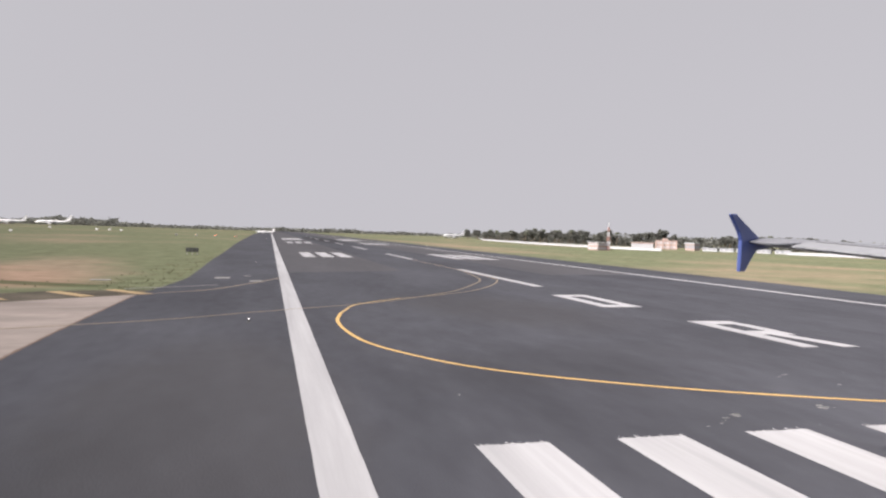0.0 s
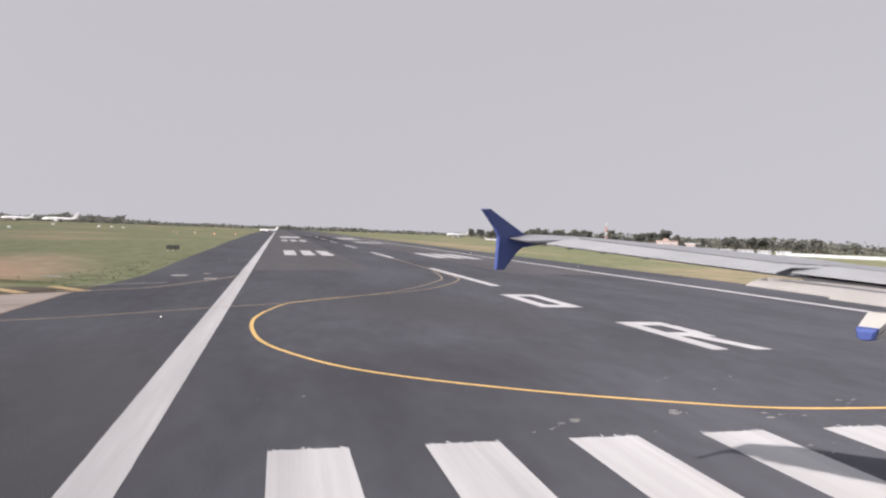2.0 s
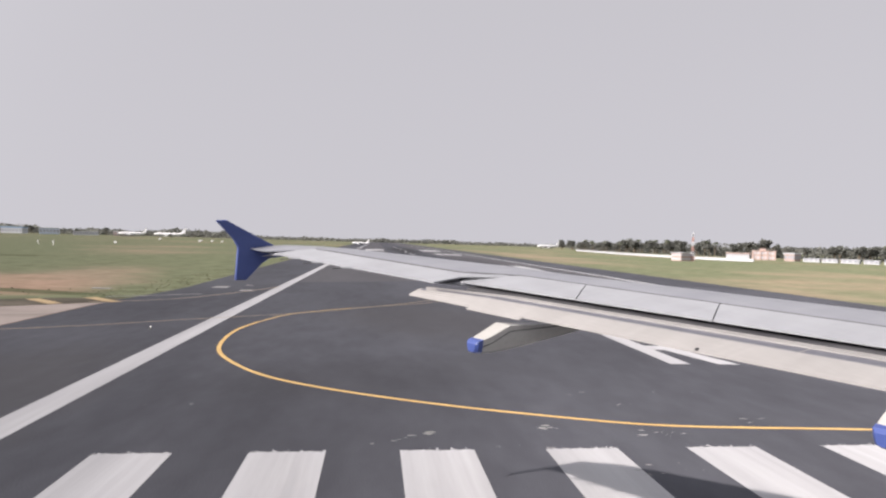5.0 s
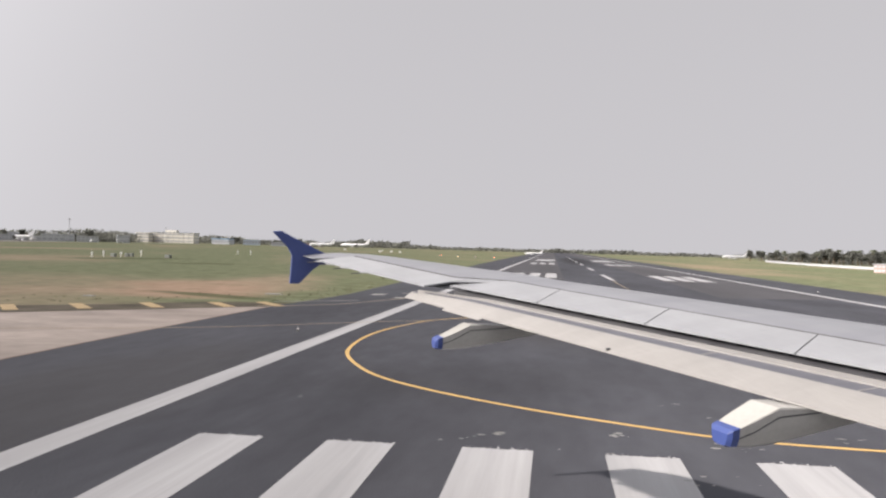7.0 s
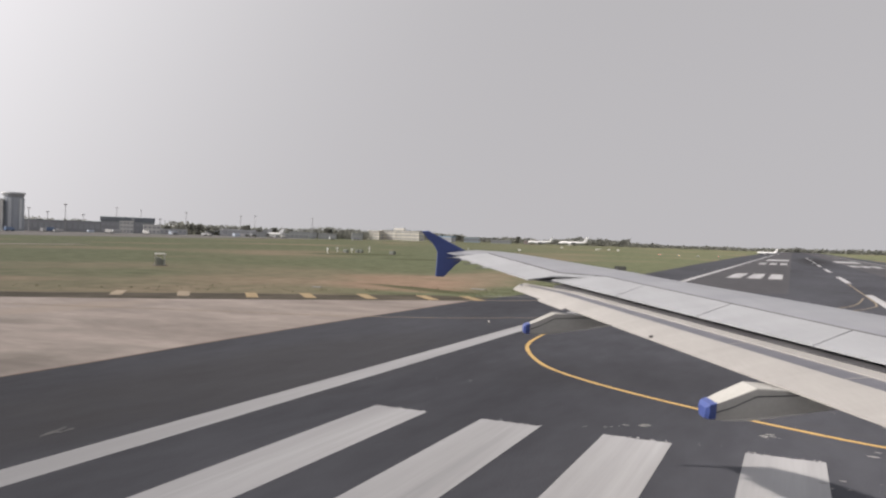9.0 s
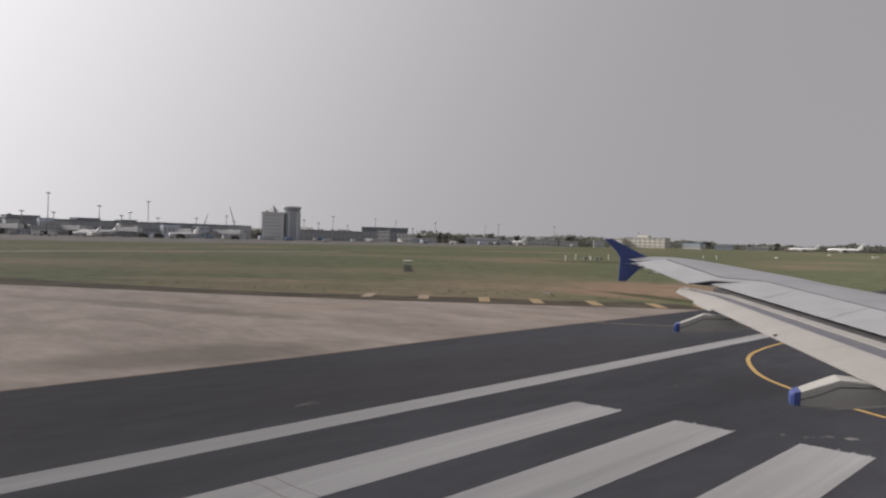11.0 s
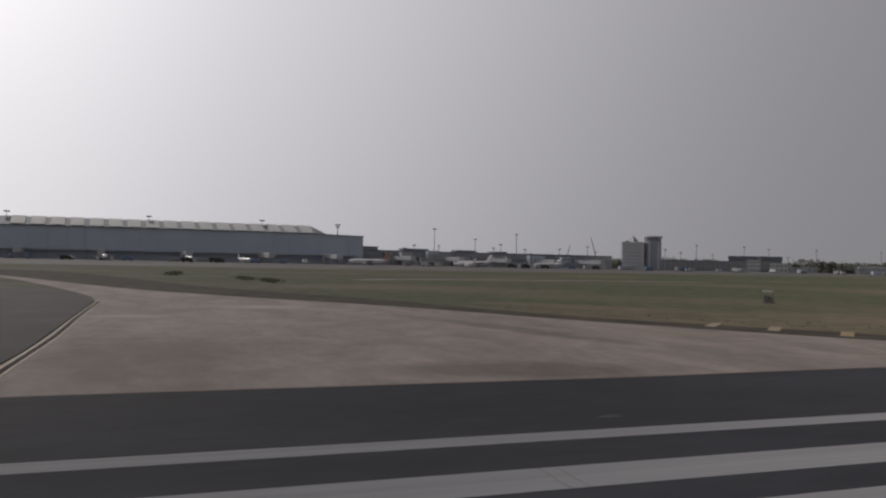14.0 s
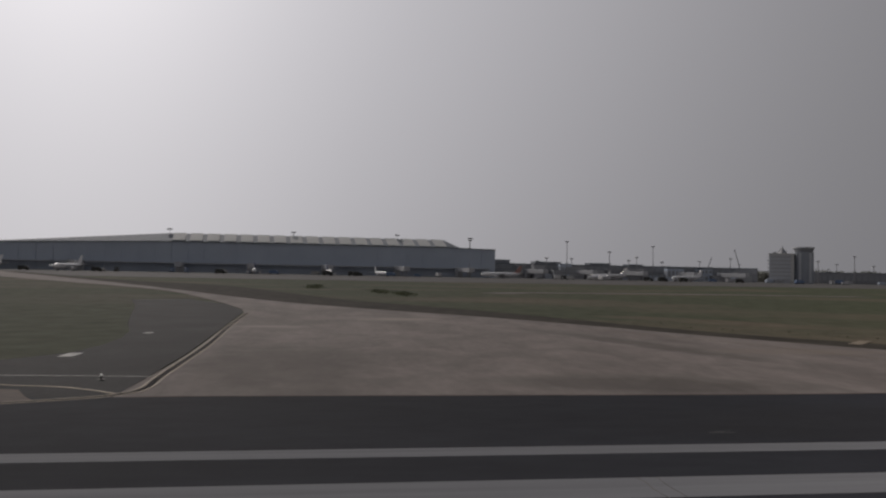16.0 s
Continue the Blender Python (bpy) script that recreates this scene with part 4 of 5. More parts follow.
M_ROOF = material("roof_sheet", (0.32, 0.33, 0.35), (0.42, 0.43, 0.44), 0.2, 0.6, fine=0.4)
M_BLUE_ROOF = material("blue_roof_sheet", (0.16, 0.25, 0.36), (0.24, 0.34, 0.46), 0.2, 0.6, fine=0.4)
# glazing is paled towards the walls, with haze painted into its colour
M_GLASS = material("haze_paled_glazing", (0.25, 0.265, 0.29), (0.32, 0.335, 0.36), 0.05, 0.3, fine=0.2)
M_TOWER = material("pale_tower_render", (0.50, 0.525, 0.56), (0.58, 0.605, 0.64), 0.2, 0.8, fine=0.4)
M_SHAFT = material("blue_grey_tower_render", (0.30, 0.325, 0.37), (0.37, 0.395, 0.44), 0.2, 0.8, fine=0.4)
M_PIER = material("dark_grey_cladding", (0.23, 0.24, 0.26), (0.29, 0.30, 0.32), 0.15, 0.7, fine=0.4)
M_TERMINAL_ROOF = material("blue_grey_roof_sheet", (0.135, 0.155, 0.18), (0.18, 0.2, 0.225), 0.1, 0.85, fine=0.4)
# panels paled and tinted blue, painting in the haze of distance
M_STEEL_BLUE = material("haze_paled_panel", (0.445, 0.505, 0.595), (0.51, 0.57, 0.66), 0.05, 0.45, fine=0.3)
M_SKYLIGHT = material("roof_light_sheet", (0.30, 0.31, 0.31), (0.38, 0.39, 0.39), 0.1, 0.85, fine=0.3)
M_RED = material("dusty_red_paint", (0.30, 0.17, 0.15), (0.38, 0.22, 0.19), 0.5, 0.6)
M_JET = material("jet_white_paint", (0.72, 0.72, 0.73), (0.82, 0.82, 0.82), 0.3, 0.35, fine=0.3)
def leafy(m, share):
    """Lets part of the light through the leaves."""
    n, l = m.node_tree.nodes, m.node_tree.links
    b = n["Principled BSDF"]
    t = n.new("ShaderNodeBsdfTranslucent")
    l.new(b.inputs["Base Color"].links[0].from_socket, t.inputs["Color"])
    x = n.new("ShaderNodeMixShader")
    x.inputs[0].default_value = share
    l.new(b.outputs[0], x.inputs[1])
    l.new(t.outputs[0], x.inputs[2])
    l.new(x.outputs[0], n["Material Output"].inputs["Surface"])
    return m


M_BARK = material("bark", (0.10, 0.075, 0.05), (0.18, 0.14, 0.10), 1.0, 0.9, fine=0.5)
# distance haze is painted into the leaf colour as a pale grey-green
M_LEAF = leafy(material("haze_paled_foliage", (0.155, 0.16, 0.142), (0.205, 0.21, 0.188), 0.25, 0.9, island=0.25, fine=0.4, spec=0.1, chalky=0.6), 0.5)
M_PALM = leafy(material("palm_fronds", (0.08, 0.09, 0.065), (0.13, 0.14, 0.10), 0.4, 0.8, island=0.3, spec=0.2), 0.35)

tagged(part("apron", slab_bm([(-297, -430), (-299, 13), (-334, 324), (-428, 612), (-760, 620), (-760, -420)], -0.03, 0.2), M_APRON),
       "pale concrete aircraft parking apron", "apron", kind="structure")
tagged(part("service_road", stripe_bm(smooth_line([(-149.44, 16.22), (-158.85, 32.74), (-167.66, 74.89), (-169.14, 126.29)], 6), 6.0, top=-0.01, thick=0.1), M_CONCRETE),
       "narrow pale service road through the grass", "road", kind="structure")


def building(name, x, y, turn, w, d, h, wall, roof, label, category="building", storeys=2, bays=6, glass=M_GLASS, parapet=0.6, piers=False):
    """A block with a roof slab, window panes on all sides and, at will, piers and a roof house."""
    ob = empty(name, pose(x, y, crown(x) - 0.05, 0, 0, turn))
    tagged(ob, label, category)
    part("wall", box_bm((-w / 2, -d / 2, 0), (w / 2, d / 2, h)), wall, ob)
    part("roof", box_bm((-w / 2 - 0.4, -d / 2 - 0.4, h), (w / 2 + 0.4, d / 2 + 0.4, h + parapet), 0.1), roof, ob)
    step_z, step_x = h / storeys, w / bays
    pane = None
    spots = []
    ends = max(1, round(d / step_x))
    for s in range(storeys):
        cz = (s + 0.55) * step_z
        for b in range(bays):
            cx = -w / 2 + (b + 0.5) * step_x
            spots += [(cx, sy * d / 2, cz, 0) for sy in (-1, 1)]
        for b in range(ends):
            cy = -d / 2 + (b + 0.5) * d / ends
            spots += [(sx * w / 2, cy, cz, 90) for sx in (-1, 1)]
    for cx, cy, cz, a in spots:
        if pane is None:
            bm = bmesh.new()
            add_box(bm, (-step_x * 0.33, -0.12, -step_z * 0.24), (step_x * 0.33, 0.12, step_z * 0.24))
            p = pane = part("window", bm, glass, ob)
        else:
            p = pane.copy()
            scene.collection.objects.link(p)
        p.matrix_local = pose(cx, cy, cz, 0, 0, a)
    if piers:
        for b in range(0, bays + 1, 2):
            cx = -w / 2 + b * step_x
            part("pier", box_bm((cx - 0.5, -d / 2 - 0.5, 0), (cx + 0.5, -d / 2 + 0.1, h)), wall, ob)
        part("roof_house", box_bm((-w * 0.22, -d * 0.2, h + parapet), (w * 0.05, d * 0.2, h + parapet + 0.22 * h)), wall, ob)
    return ob


# passenger terminal with a long roof of pale roof lights
terminal = empty("terminal_building", pose(-558.6, -11.4, -0.05, 0, 0, 0.95))
tagged(terminal, "long blue-grey airport terminal with pale roof lights", "airport terminal")
TERM = [(-430, 15.0, 17.0), (-250, 19.5, 21.5), (-135, 22.5, 29.5), (78, 23.0, 29.5), (92, 22.5, 23.2), (117, 22.0, 22.3)]
bm = bmesh.new()
rows = [[bm.verts.new(p) for p in ((0, y, 0), (0.8, y, wz), (-80, y, wz), (-80, y, 0))] for y, wz, rz in TERM]
for a, b in zip(rows, rows[1:]):
    for j in range(4):
        bm.faces.new((a[j], b[j], b[(j + 1) % 4], a[(j + 1) % 4]))
bm.faces.new(rows[0]); bm.faces.new(rows[-1][::-1])
bmesh.ops.recalc_face_normals(bm, faces=bm.faces[:])
part("facade", bm, M_STEEL_BLUE, terminal, "blue-grey facade, paled and blued as haze")
bm = bmesh.new()
rows = [[bm.verts.new(p) for p in ((2.0, y, wz + 0.05), (2.0, y, wz + 0.5), (-16, y, max(rz, wz + 0.6)), (-70, y, max(rz, wz + 0.6)), (-82, y, wz + 0.05))] for y, wz, rz in TERM]
for a, b in zip(rows, rows[1:]):
    for j in range(5):
        bm.faces.new((a[j], b[j], b[(j + 1) % 5], a[(j + 1) % 5]))
bm.faces.new(rows[0]); bm.faces.new(rows[-1][::-1])
bmesh.ops.recalc_face_normals(bm, faces=bm.faces[:])
roof = part("roof", bm, M_TERMINAL_ROOF, terminal, "grey sheet roof")
for k in range(17):
    y0 = -132 + k * 12.4
    bm = bmesh.new()
    vs = [bm.verts.new(p) for p in ((1.3, y0 + 2.4, 23.55), (1.3, y0 + 11.4, 23.55), (-15.2, y0 + 9.8, 29.55), (-15.2, y0 + 0.6, 29.55))]
    f = bm.faces.new(vs)
    r = bmesh.ops.extrude_face_region(bm, geom=[f])
    bmesh.ops.translate(bm, verts=[v for v in r["geom"] if isinstance(v, bmesh.types.BMVert)], vec=(0.15, 0, 0.35))
    bmesh.ops.recalc_face_normals(bm, faces=bm.faces[:])
    part("roof_light", bm, M_SKYLIGHT, roof, "pale translucent roof light")
for k in range(46):
    y0 = -425 + k * 11.8
    part("mullion", box_bm((0.6, y0 - 0.18, 0), (0.95, y0 + 0.18, 15.0 + min(1.0, max(0.0, (y0 + 430) / 295)) * 6.5)), M_STEEL_BLUE, terminal)
part("canopy", box_bm((0.8, -400, 6.2), (5.0, 112, 6.9), 0.1), M_GREY_WALL, terminal)
for y, x in ((-135, -16), (-42, -16), (40, -16), (96, 3)):
    bm = bmesh.new()
    add_tube(bm, (x, y, 22), (x, y, 33 if y < 90 else 31), 0.25, 0.15, 6)
    add_box(bm, (x - 1.4, y - 1.8, 32.2 if y < 90 else 30.2), (x + 1.4, y + 1.8, 33 if y < 90 else 31))
    part("roof_lamp", bm, M_DARK, terminal)

# control tower: a cream block beside a round shaft
tower = empty("control_tower", pose(-549.5, 356.3, -0.05, 0, 0, -33))
tagged(tower, "pale office block with white parapet and blue-grey round control tower", "control tower")
block = part("office_block", box_bm((-9.5, -18, 0), (9.5, 0.5, 23.2)), M_TOWER, tower, "pale grey plastered block")
for s in range(7):
    part("window_strip", box_bm((9.4, -16.5, 2.4 + s * 3.1), (9.62, -1.2, 3.5 + s * 3.1)), M_PALE_WALL, block)
part("block_roof", box_bm((-10.0, -18.6, 23.2), (10.0, 1.0, 24.6), 0.1), M_WHITE, block, "white roof parapet")
# white strip stands in for sunlight on the block's corner
part("sunlit_corner", box_bm((9.45, -1.9, 0), (9.95, 0.55, 23.2)), M_WHITE, block, "white strip painted for the sunlit corner")
for s in range(7):
    part("balcony", box_bm((7.2, -19.6, 3.2 + s * 3.0), (9.6, -17.9, 3.9 + s * 3.0), 0.05), M_PALE_WALL, block)
# tapered lattice of plant and aerials on the roof
bm = bmesh.new()
add_tube(bm, (0, -8.5, 24.6), (0, -8.5, 29.4), 4.2, 0.9, 4)
add_tube(bm, (0, -8.5, 29.2), (0, -8.5, 31.2), 0.35, 0.2, 6)
add_box(bm, (-7, -15.5, 24.6), (-2, -12.5, 26.0))
for k in range(5):
    add_tube(bm, (-3 + k * 1.6, -14 + k * 2.2, 24.6), (-3 + k * 1.6, -14 + k * 2.2, 26.5 + (k % 3) * 1.2), 0.18, 0.12, 6)
part("roof_plant", bm, M_PIER, block, "grey tapered roof plant with aerials")
bm = bmesh.new()
add_tube(bm, (0, 7.6, 0), (0, 7.6, 26.0), 7.9, 7.7, 18)
shaft = part("shaft", bm, M_SHAFT, tower, "blue-grey round tower shaft")
for a in (-20, 38):
    c, s = math.cos(radians(a)), math.sin(radians(a))
    bm = bmesh.new()
    add_box(bm, (7.4, -1.0, 1), (8.25, 1.0, 25.2), Matrix.Translation((0, 7.6, 0)) @ Matrix.Rotation(radians(a), 4, "Z"))
    part("fin", bm, M_TOWER, shaft, "pale vertical fin")
bm = bmesh.new()
add_tube(bm, (0, 7.6, 26.0), (0, 7.6, 28.9), 7.0, 8.1, 18)
part("cab", bm, M_GLASS, tower, "glazed control cab, panes paled as haze")
bm = bmesh.new()
add_tube(bm, (0, 7.6, 28.9), (0, 7.6, 30.0), 8.6, 8.2, 18)
part("cab_roof", bm, M_GREY_WALL, tower)

# low piers and sheds between terminal and tower, and beyond it
building("pier_building", -592.4, 225.0, 90, 235, 26, 11.5, M_PIER, M_TERMINAL_ROOF, "long low grey airport pier with haze-paled windows", "airport building", 2, 40)
for y, w, h in ((117, 14, 14.5), (157, 22, 13.5), (203, 18, 13.2), (235, 12, 12.8)):
    building("plant_room", -594, y, 90, w, 14, h, M_PIER, M_TERMINAL_ROOF, "small grey roof plant block", "building", 3, 3)
building("cargo_shed", -593.9, 441.8, 54, 64, 24, 9.5, M_PIER, M_TERMINAL_ROOF, "long low grey cargo shed", "shed", 1, 14)
hangar = building("hangar_block", -596.5, 519.0, 49, 49, 26, 11.0, M_PIER, M_TERMINAL_ROOF, "dark grey hangar block with a deep dark roof band", "hangar", 2, 11)
part("roof_band", box_bm((-25.0, -13.6, 11.6), (25.0, 13.4, 15.6), 0.1), M_TERMINAL_ROOF, hangar, "deep dark roof band")
building("white_annex", -562.7, 487.7, 49, 12, 8, 11.0, M_WHITE, M_WHITE, "white two-storey plastered annex", "building", 3, 4)
building("white_annex", -542.0, 499.1, 49, 15, 8, 8.0, M_WHITE, M_WHITE, "white two-storey plastered annex", "building", 2, 4)
building("fuel_station", -552.6, 536.1, 50, 26, 12, 5.0, M_GREY_WALL, M_ROOF, "low grey service building", "building", 1, 6)
for x, y, w, h, wall in ((-525.5, 592, 24, 6, M_GREY_WALL), (-513.9, 622.3, 16, 5, M_PALE_WALL), (-479.2, 653.2, 30, 6.5, M_GREY_WALL), (-455.3, 665.7, 20, 5.5, M_PALE_WALL), (-434.4, 694.2, 12, 7.5, M_PALE_WALL)):
    building("service_building", x, y, 35, w, 10, h, wall, M_ROOF, "low plastered airport service building", "building", 2, 5)
building("cream_building", -511.0, 943.7, 3, 60, 20, 14.0, M_CREAM, M_TERMINAL_ROOF, "long cream airport building with piers and rows of windows", "building", 3, 16, piers=True)
building("cream_wing", -545.5, 923.0, 5, 18, 14, 12.5, M_CREAM, M_CREAM, "cream plastered building wing", "building", 3, 5)
building("blue_shed", -457.9, 979.6, 0, 26, 16, 6.5, M_PALE_WALL, M_BLUE_ROOF, "pale shed with a blue sheet roof", "shed", 1, 6, parapet=1.8)
building("grey_shed", -423.6, 1000.2, 23, 24, 16, 7.5, M_STEEL_BLUE, M_ROOF, "dark grey sheet metal shed", "shed", 1, 6)
building("white_house", -590.3, 896.9, 2, 22, 14, 11.5, M_WHITE, M_PALE_WALL, "white plastered airport office building", "building", 2, 5)
building("white_house", -634.4, 876.0, 4, 26, 12, 12.0, M_PALE_WALL, M_ROOF, "white plastered airport office building", "building", 3, 6)
building("low_block", -340.6, 1036.6, 15, 26, 12, 6.0, M_PINK, M_PALE_WALL, "low pinkish plastered airport building", "building", 2, 8)
building("low_block", -383.1, 1015.9, 18, 30, 10, 4.6, M_PALE_WALL, M_PALE_WALL, "low white plastered airport building", "building", 1, 8)

# right-hand side: hut, pink houses, perimeter wall
hut = building("radio_hut", 118.0, 245.8, 24, 6.6, 4.8, 2.8, M_PINK, M_PALE_WALL, "small pink and white chequered equipment hut", "hut", 2, 4, glass=M_PALE_WALL, parapet=0.25)
building("pink_house", 199.2, 336.7, -32, 10.0, 8, 4.4, M_PINK, M_PINK, "two-storey pink plastered house with piers", "house", 2, 6, glass=M_PALE_WALL, parapet=0.3, piers=True)
building("low_house", 190.2, 345.7, -32, 11.0, 6, 2.6, M_PALE_WALL, M_PINK, "low whitewashed house with a pink roof", "house", 1, 5, glass=M_PALE_WALL)
building("pink_house", 203.3, 318.7, 30, 5.5, 5, 3.3, M_PINK, M_PALE_WALL, "small pink plastered house", "house", 1, 3)
for x, y, w in ((206.4, 307.7, 7.0), (210.9, 300.7, 6.5), (215.9, 293.7, 7.5), (221, 286.7, 6.0), (226.5, 280.7, 6.5)):
    building("white_shed", x, y, -52, w, 2.5, 1.7, M_PALE_WALL, M_PALE_WALL, "low white roadside shed", "shed", 1, 3, parapet=0.15)


def wall_run(points, h, label):
    ob = empty("perimeter_wall", pose(points[0][0], points[0][1], crown(points[0][0]) - 0.05))
    tagged(ob, label, "wall")
    o = Vector((points[0][0], points[0][1], 0))
    for a, b in zip(points, points[1:]):
        a, b = Vector((*a, 0)) - o, Vector((*b, 0)) - o
        n = max(1, int((b - a).length / 12))
        ang = math.degrees(math.atan2(b.y - a.y, b.x - a.x))
        L = (b - a).length / n
        for i in range(n):
            p = a + (b - a) * (i / n)
            bm = bmesh.new()
            add_box(bm, (0.3, -0.12, 0), (L - 0.02, 0.12, h - 0.1))
            add_box(bm, (0.3, -0.18, h - 0.1), (L - 0.02, 0.18, h))
            seg = part("wall_panel", bm, M_PALE_WALL, ob)
            seg.matrix_local = pose(p.x, p.y, 0, 0, 0, ang)
            post = part("pier", box_bm((-0.22, -0.22, 0), (0.28, 0.22, h + 0.25), 0.03), M_PALE_WALL, ob)
            post.matrix_local = pose(p.x, p.y, 0, 0, 0, ang)


wall_run([(259, 901.1), (176, 600.8), (150.7, 420.7), (146.1, 340.6), (149.3, 292.6), (157.4, 268.6)], 1.1, "long white-washed perimeter wall with piers")
wall_run([(214.5, 262.7), (231.6, 232.6), (257.7, 197.6)], 1.25, "white-washed perimeter wall with piers")

# red and white lattice mast beside the hut
mast = empty("lattice_mast", pose(120.9, 243.8, crown(120.9) - 0.05) @ Matrix.Diagonal((1.1, 1.1, 1.1, 1)))
tagged(mast, "slim red and white lattice radio mast", "radio mast")
for k in range(6):
    bm = bmesh.new()
    z0, z1 = k * 1.6, (k + 1) * 1.6
    w0, w1 = 0.42 - 0.04 * k, 0.42 - 0.04 * (k + 1)
    for sx, sy in ((-1, -1), (1, -1), (1, 1), (-1, 1)):
        add_tube(bm, (sx * w0, sy * w0, z0), (sx * w1, sy * w1, z1), 0.07, 0.07, 5)
        tx, ty = -sy, sx
        add_tube(bm, (sx * w0, sy * w0, z0), (tx * w1, ty * w1, z1), 0.05, 0.05, 4)
        add_tube(bm, (sx * w1, sy * w1, z1), (tx * w1, ty * w1, z1), 0.05, 0.05, 4)
    part("mast_section", bm, M_RED if k % 2 == 0 else M_PALE_WALL, mast, "red painted section" if k % 2 == 0 else "white painted section")


# flood masts and cranes over the apron
def flood_mast(x, y, h):
    ob = empty("flood_light_mast", pose(x, y, -0.05))
    tagged(ob, "tall slim grey apron floodlight mast", "light mast", "apron floodlight masts")
    bm = bmesh.new()
    add_tube(bm, (0, 0, 0), (0, 0, h), 0.40, 0.22, 8)
    part("pole", bm, M_METAL, ob)
    part("lamp_head", box_bm((-0.5, -1.5, h - 0.2), (0.5, 1.5, h + 0.7), 0.1), M_METAL, ob)


for x, y, h in ((-561.4, 165.3, 30), (-577.1, 207.2, 23), (-577.5, 231.2, 19), (-567.6, 241.5, 28), (-580.8, 436, 24), (-560.1, 84.9, 29), (-647.6, 549.3, 26), (-608.7, 610.4, 24), (-569.8, 681.5, 24), (-530.4, 742.5, 24), (-698.9, 628.7, 26), (-650.8, 750.2, 25), (-552.9, 992.9, 22)):
    flood_mast(x, y, h)


def crane(x, y, tip, h):
    ob = empty("crane", pose(x, y, -0.05))
    tagged(ob, "grey mobile crane with a raised lattice jib", "crane")
    part("cab", box_bm((-2, -3, 0), (2, 3, 4), 0.2), M_GREY_WALL, ob)
    bm = bmesh.new()
    for s in (-0.5, 0.5):
        add_tube(bm, (0, s, 3), (0, tip + s * 0.3, h), 0.22, 0.14, 5)
    for k in range(9):
        f0, f1 = k / 9, (k + 1) / 9
        add_tube(bm, (0, -0.5 + tip * f0, 3 + (h - 3) * f0), (0, 0.5 + tip * f1, 3 + (h - 3) * f1), 0.1, 0.1, 4)
    part("jib", bm, M_DARK, ob)


crane(-685.0, 390.0, -9, 32)
crane(-704.5, 359.5, 7, 24)


# parked airliners
def airliner(x, y, turn, s, tail_mat, label):
    """A twin-engined airliner about 37 m long, nose along +x."""
    ob = empty("airliner", pose(x, y, crown(x) - 0.03, 0, 0, turn))
    tagged(ob, label, "airplane", "parked airliners")
    bm = bmesh.new()
    st = ((18.5, 3.3, 0.15), (17.8, 3.35, 0.9), (16.2, 3.5, 1.55), (13.5, 3.6, 1.95), (0, 3.6, 1.98), (-9, 3.7, 1.9), (-14, 4.2, 1.25), (-18.4, 4.8, 0.25))
    rings = [[bm.verts.new((u * s, r * s * math.cos(2 * math.pi * k / 14), (z + r * math.sin(2 * math.pi * k / 14)) * s)) for k in range(14)] for u, z, r in st]
    for a, b in zip(rings, rings[1:]):
        for k in range(14):
            bm.faces.new((a[k], b[k], b[(k + 1) % 14], a[(k + 1) % 14]))
    bm.faces.new(rings[0]); bm.faces.new(rings[-1][::-1])
    bmesh.ops.recalc_face_normals(bm, faces=bm.faces[:])
    fus = part("fuselage", bm, M_JET, ob, "white fuselage", smooth=True)
    for sy in (-1, 1):
        part("window_row", box_bm((-12 * s, sy * 1.93 * s - 0.06, 3.85 * s), (14 * s, sy * 1.93 * s + 0.06, 4.1 * s)), M_GLASS, fus)
    part("cockpit_window", box_bm((16.3 * s, -0.9 * s, 4.0 * s), (17.0 * s, 0.9 * s, 4.45 * s), 0.08), M_GLASS, fus)

    def blade(name, pts, t, mat, lab=""):
        bm = bmesh.new()
        up = [bm.verts.new(Vector(p) * s) for p in pts]
        n = (Vector(pts[1]) - Vector(pts[0])).cross(Vector(pts[2]) - Vector(pts[0])).normalized() * t * s
        dn = [bm.verts.new(Vector(p) * s - n) for p in pts]
        bm.faces.new(up); bm.faces.new(dn[::-1])
        for i in range(4):
            j = (i + 1) % 4
            bm.faces.new((up[i], dn[i], dn[j], up[j]))
        bmesh.ops.recalc_face_normals(bm, faces=bm.faces[:])
        return part(name, bm, mat, ob, lab)
    for sy in (-1, 1):
        blade("wing", [(5.5, sy * 1.6, 2.7), (-1.5, sy * 1.6, 2.7), (-4.4, sy * 17, 4.2), (-2.9, sy * 17, 4.2)], 0.35, M_WING)
        blade("stabiliser", [(-13.5, sy * 0.8, 4.7), (-16.8, sy * 0.8, 4.7), (-18.2, sy * 6.2, 5.2), (-16.8, sy * 6.2, 5.2)], 0.2, M_JET)
        bm = bmesh.new()
        add_tube(bm, (5.6 * s, sy * 5.75 * s, 1.75 * s), (3.4 * s, sy * 5.75 * s, 1.75 * s), 1.0 * s, 1.05 * s, 12)
        add_tube(bm, (3.4 * s, sy * 5.75 * s, 1.75 * s), (1.4 * s, sy * 5.75 * s, 1.8 * s), 1.05 * s, 0.6 * s, 12)
        add_box(bm, (1.6 * s, (sy * 5.75 - 0.15) * s, 2.5 * s), (4.6 * s, (sy * 5.75 + 0.15) * s, 3.0 * s))
        part("engine", bm, M_JET, ob)
    blade("fin", [(-11.5, 0.15, 5.3), (-17.2, 0.15, 5.6), (-19.2, 0.15, 11.6), (-16.8, 0.15, 11.6)], 0.3, tail_mat, "painted tail fin")
    for u, w in ((12.5, 0.0), (-1.8, 3.4), (-1.8, -3.4)):
        bm = bmesh.new()
        add_tube(bm, (u * s, w * s, 0.5 * s), (u * s, w * s, 2.4 * s), 0.12 * s, 0.14 * s, 6)
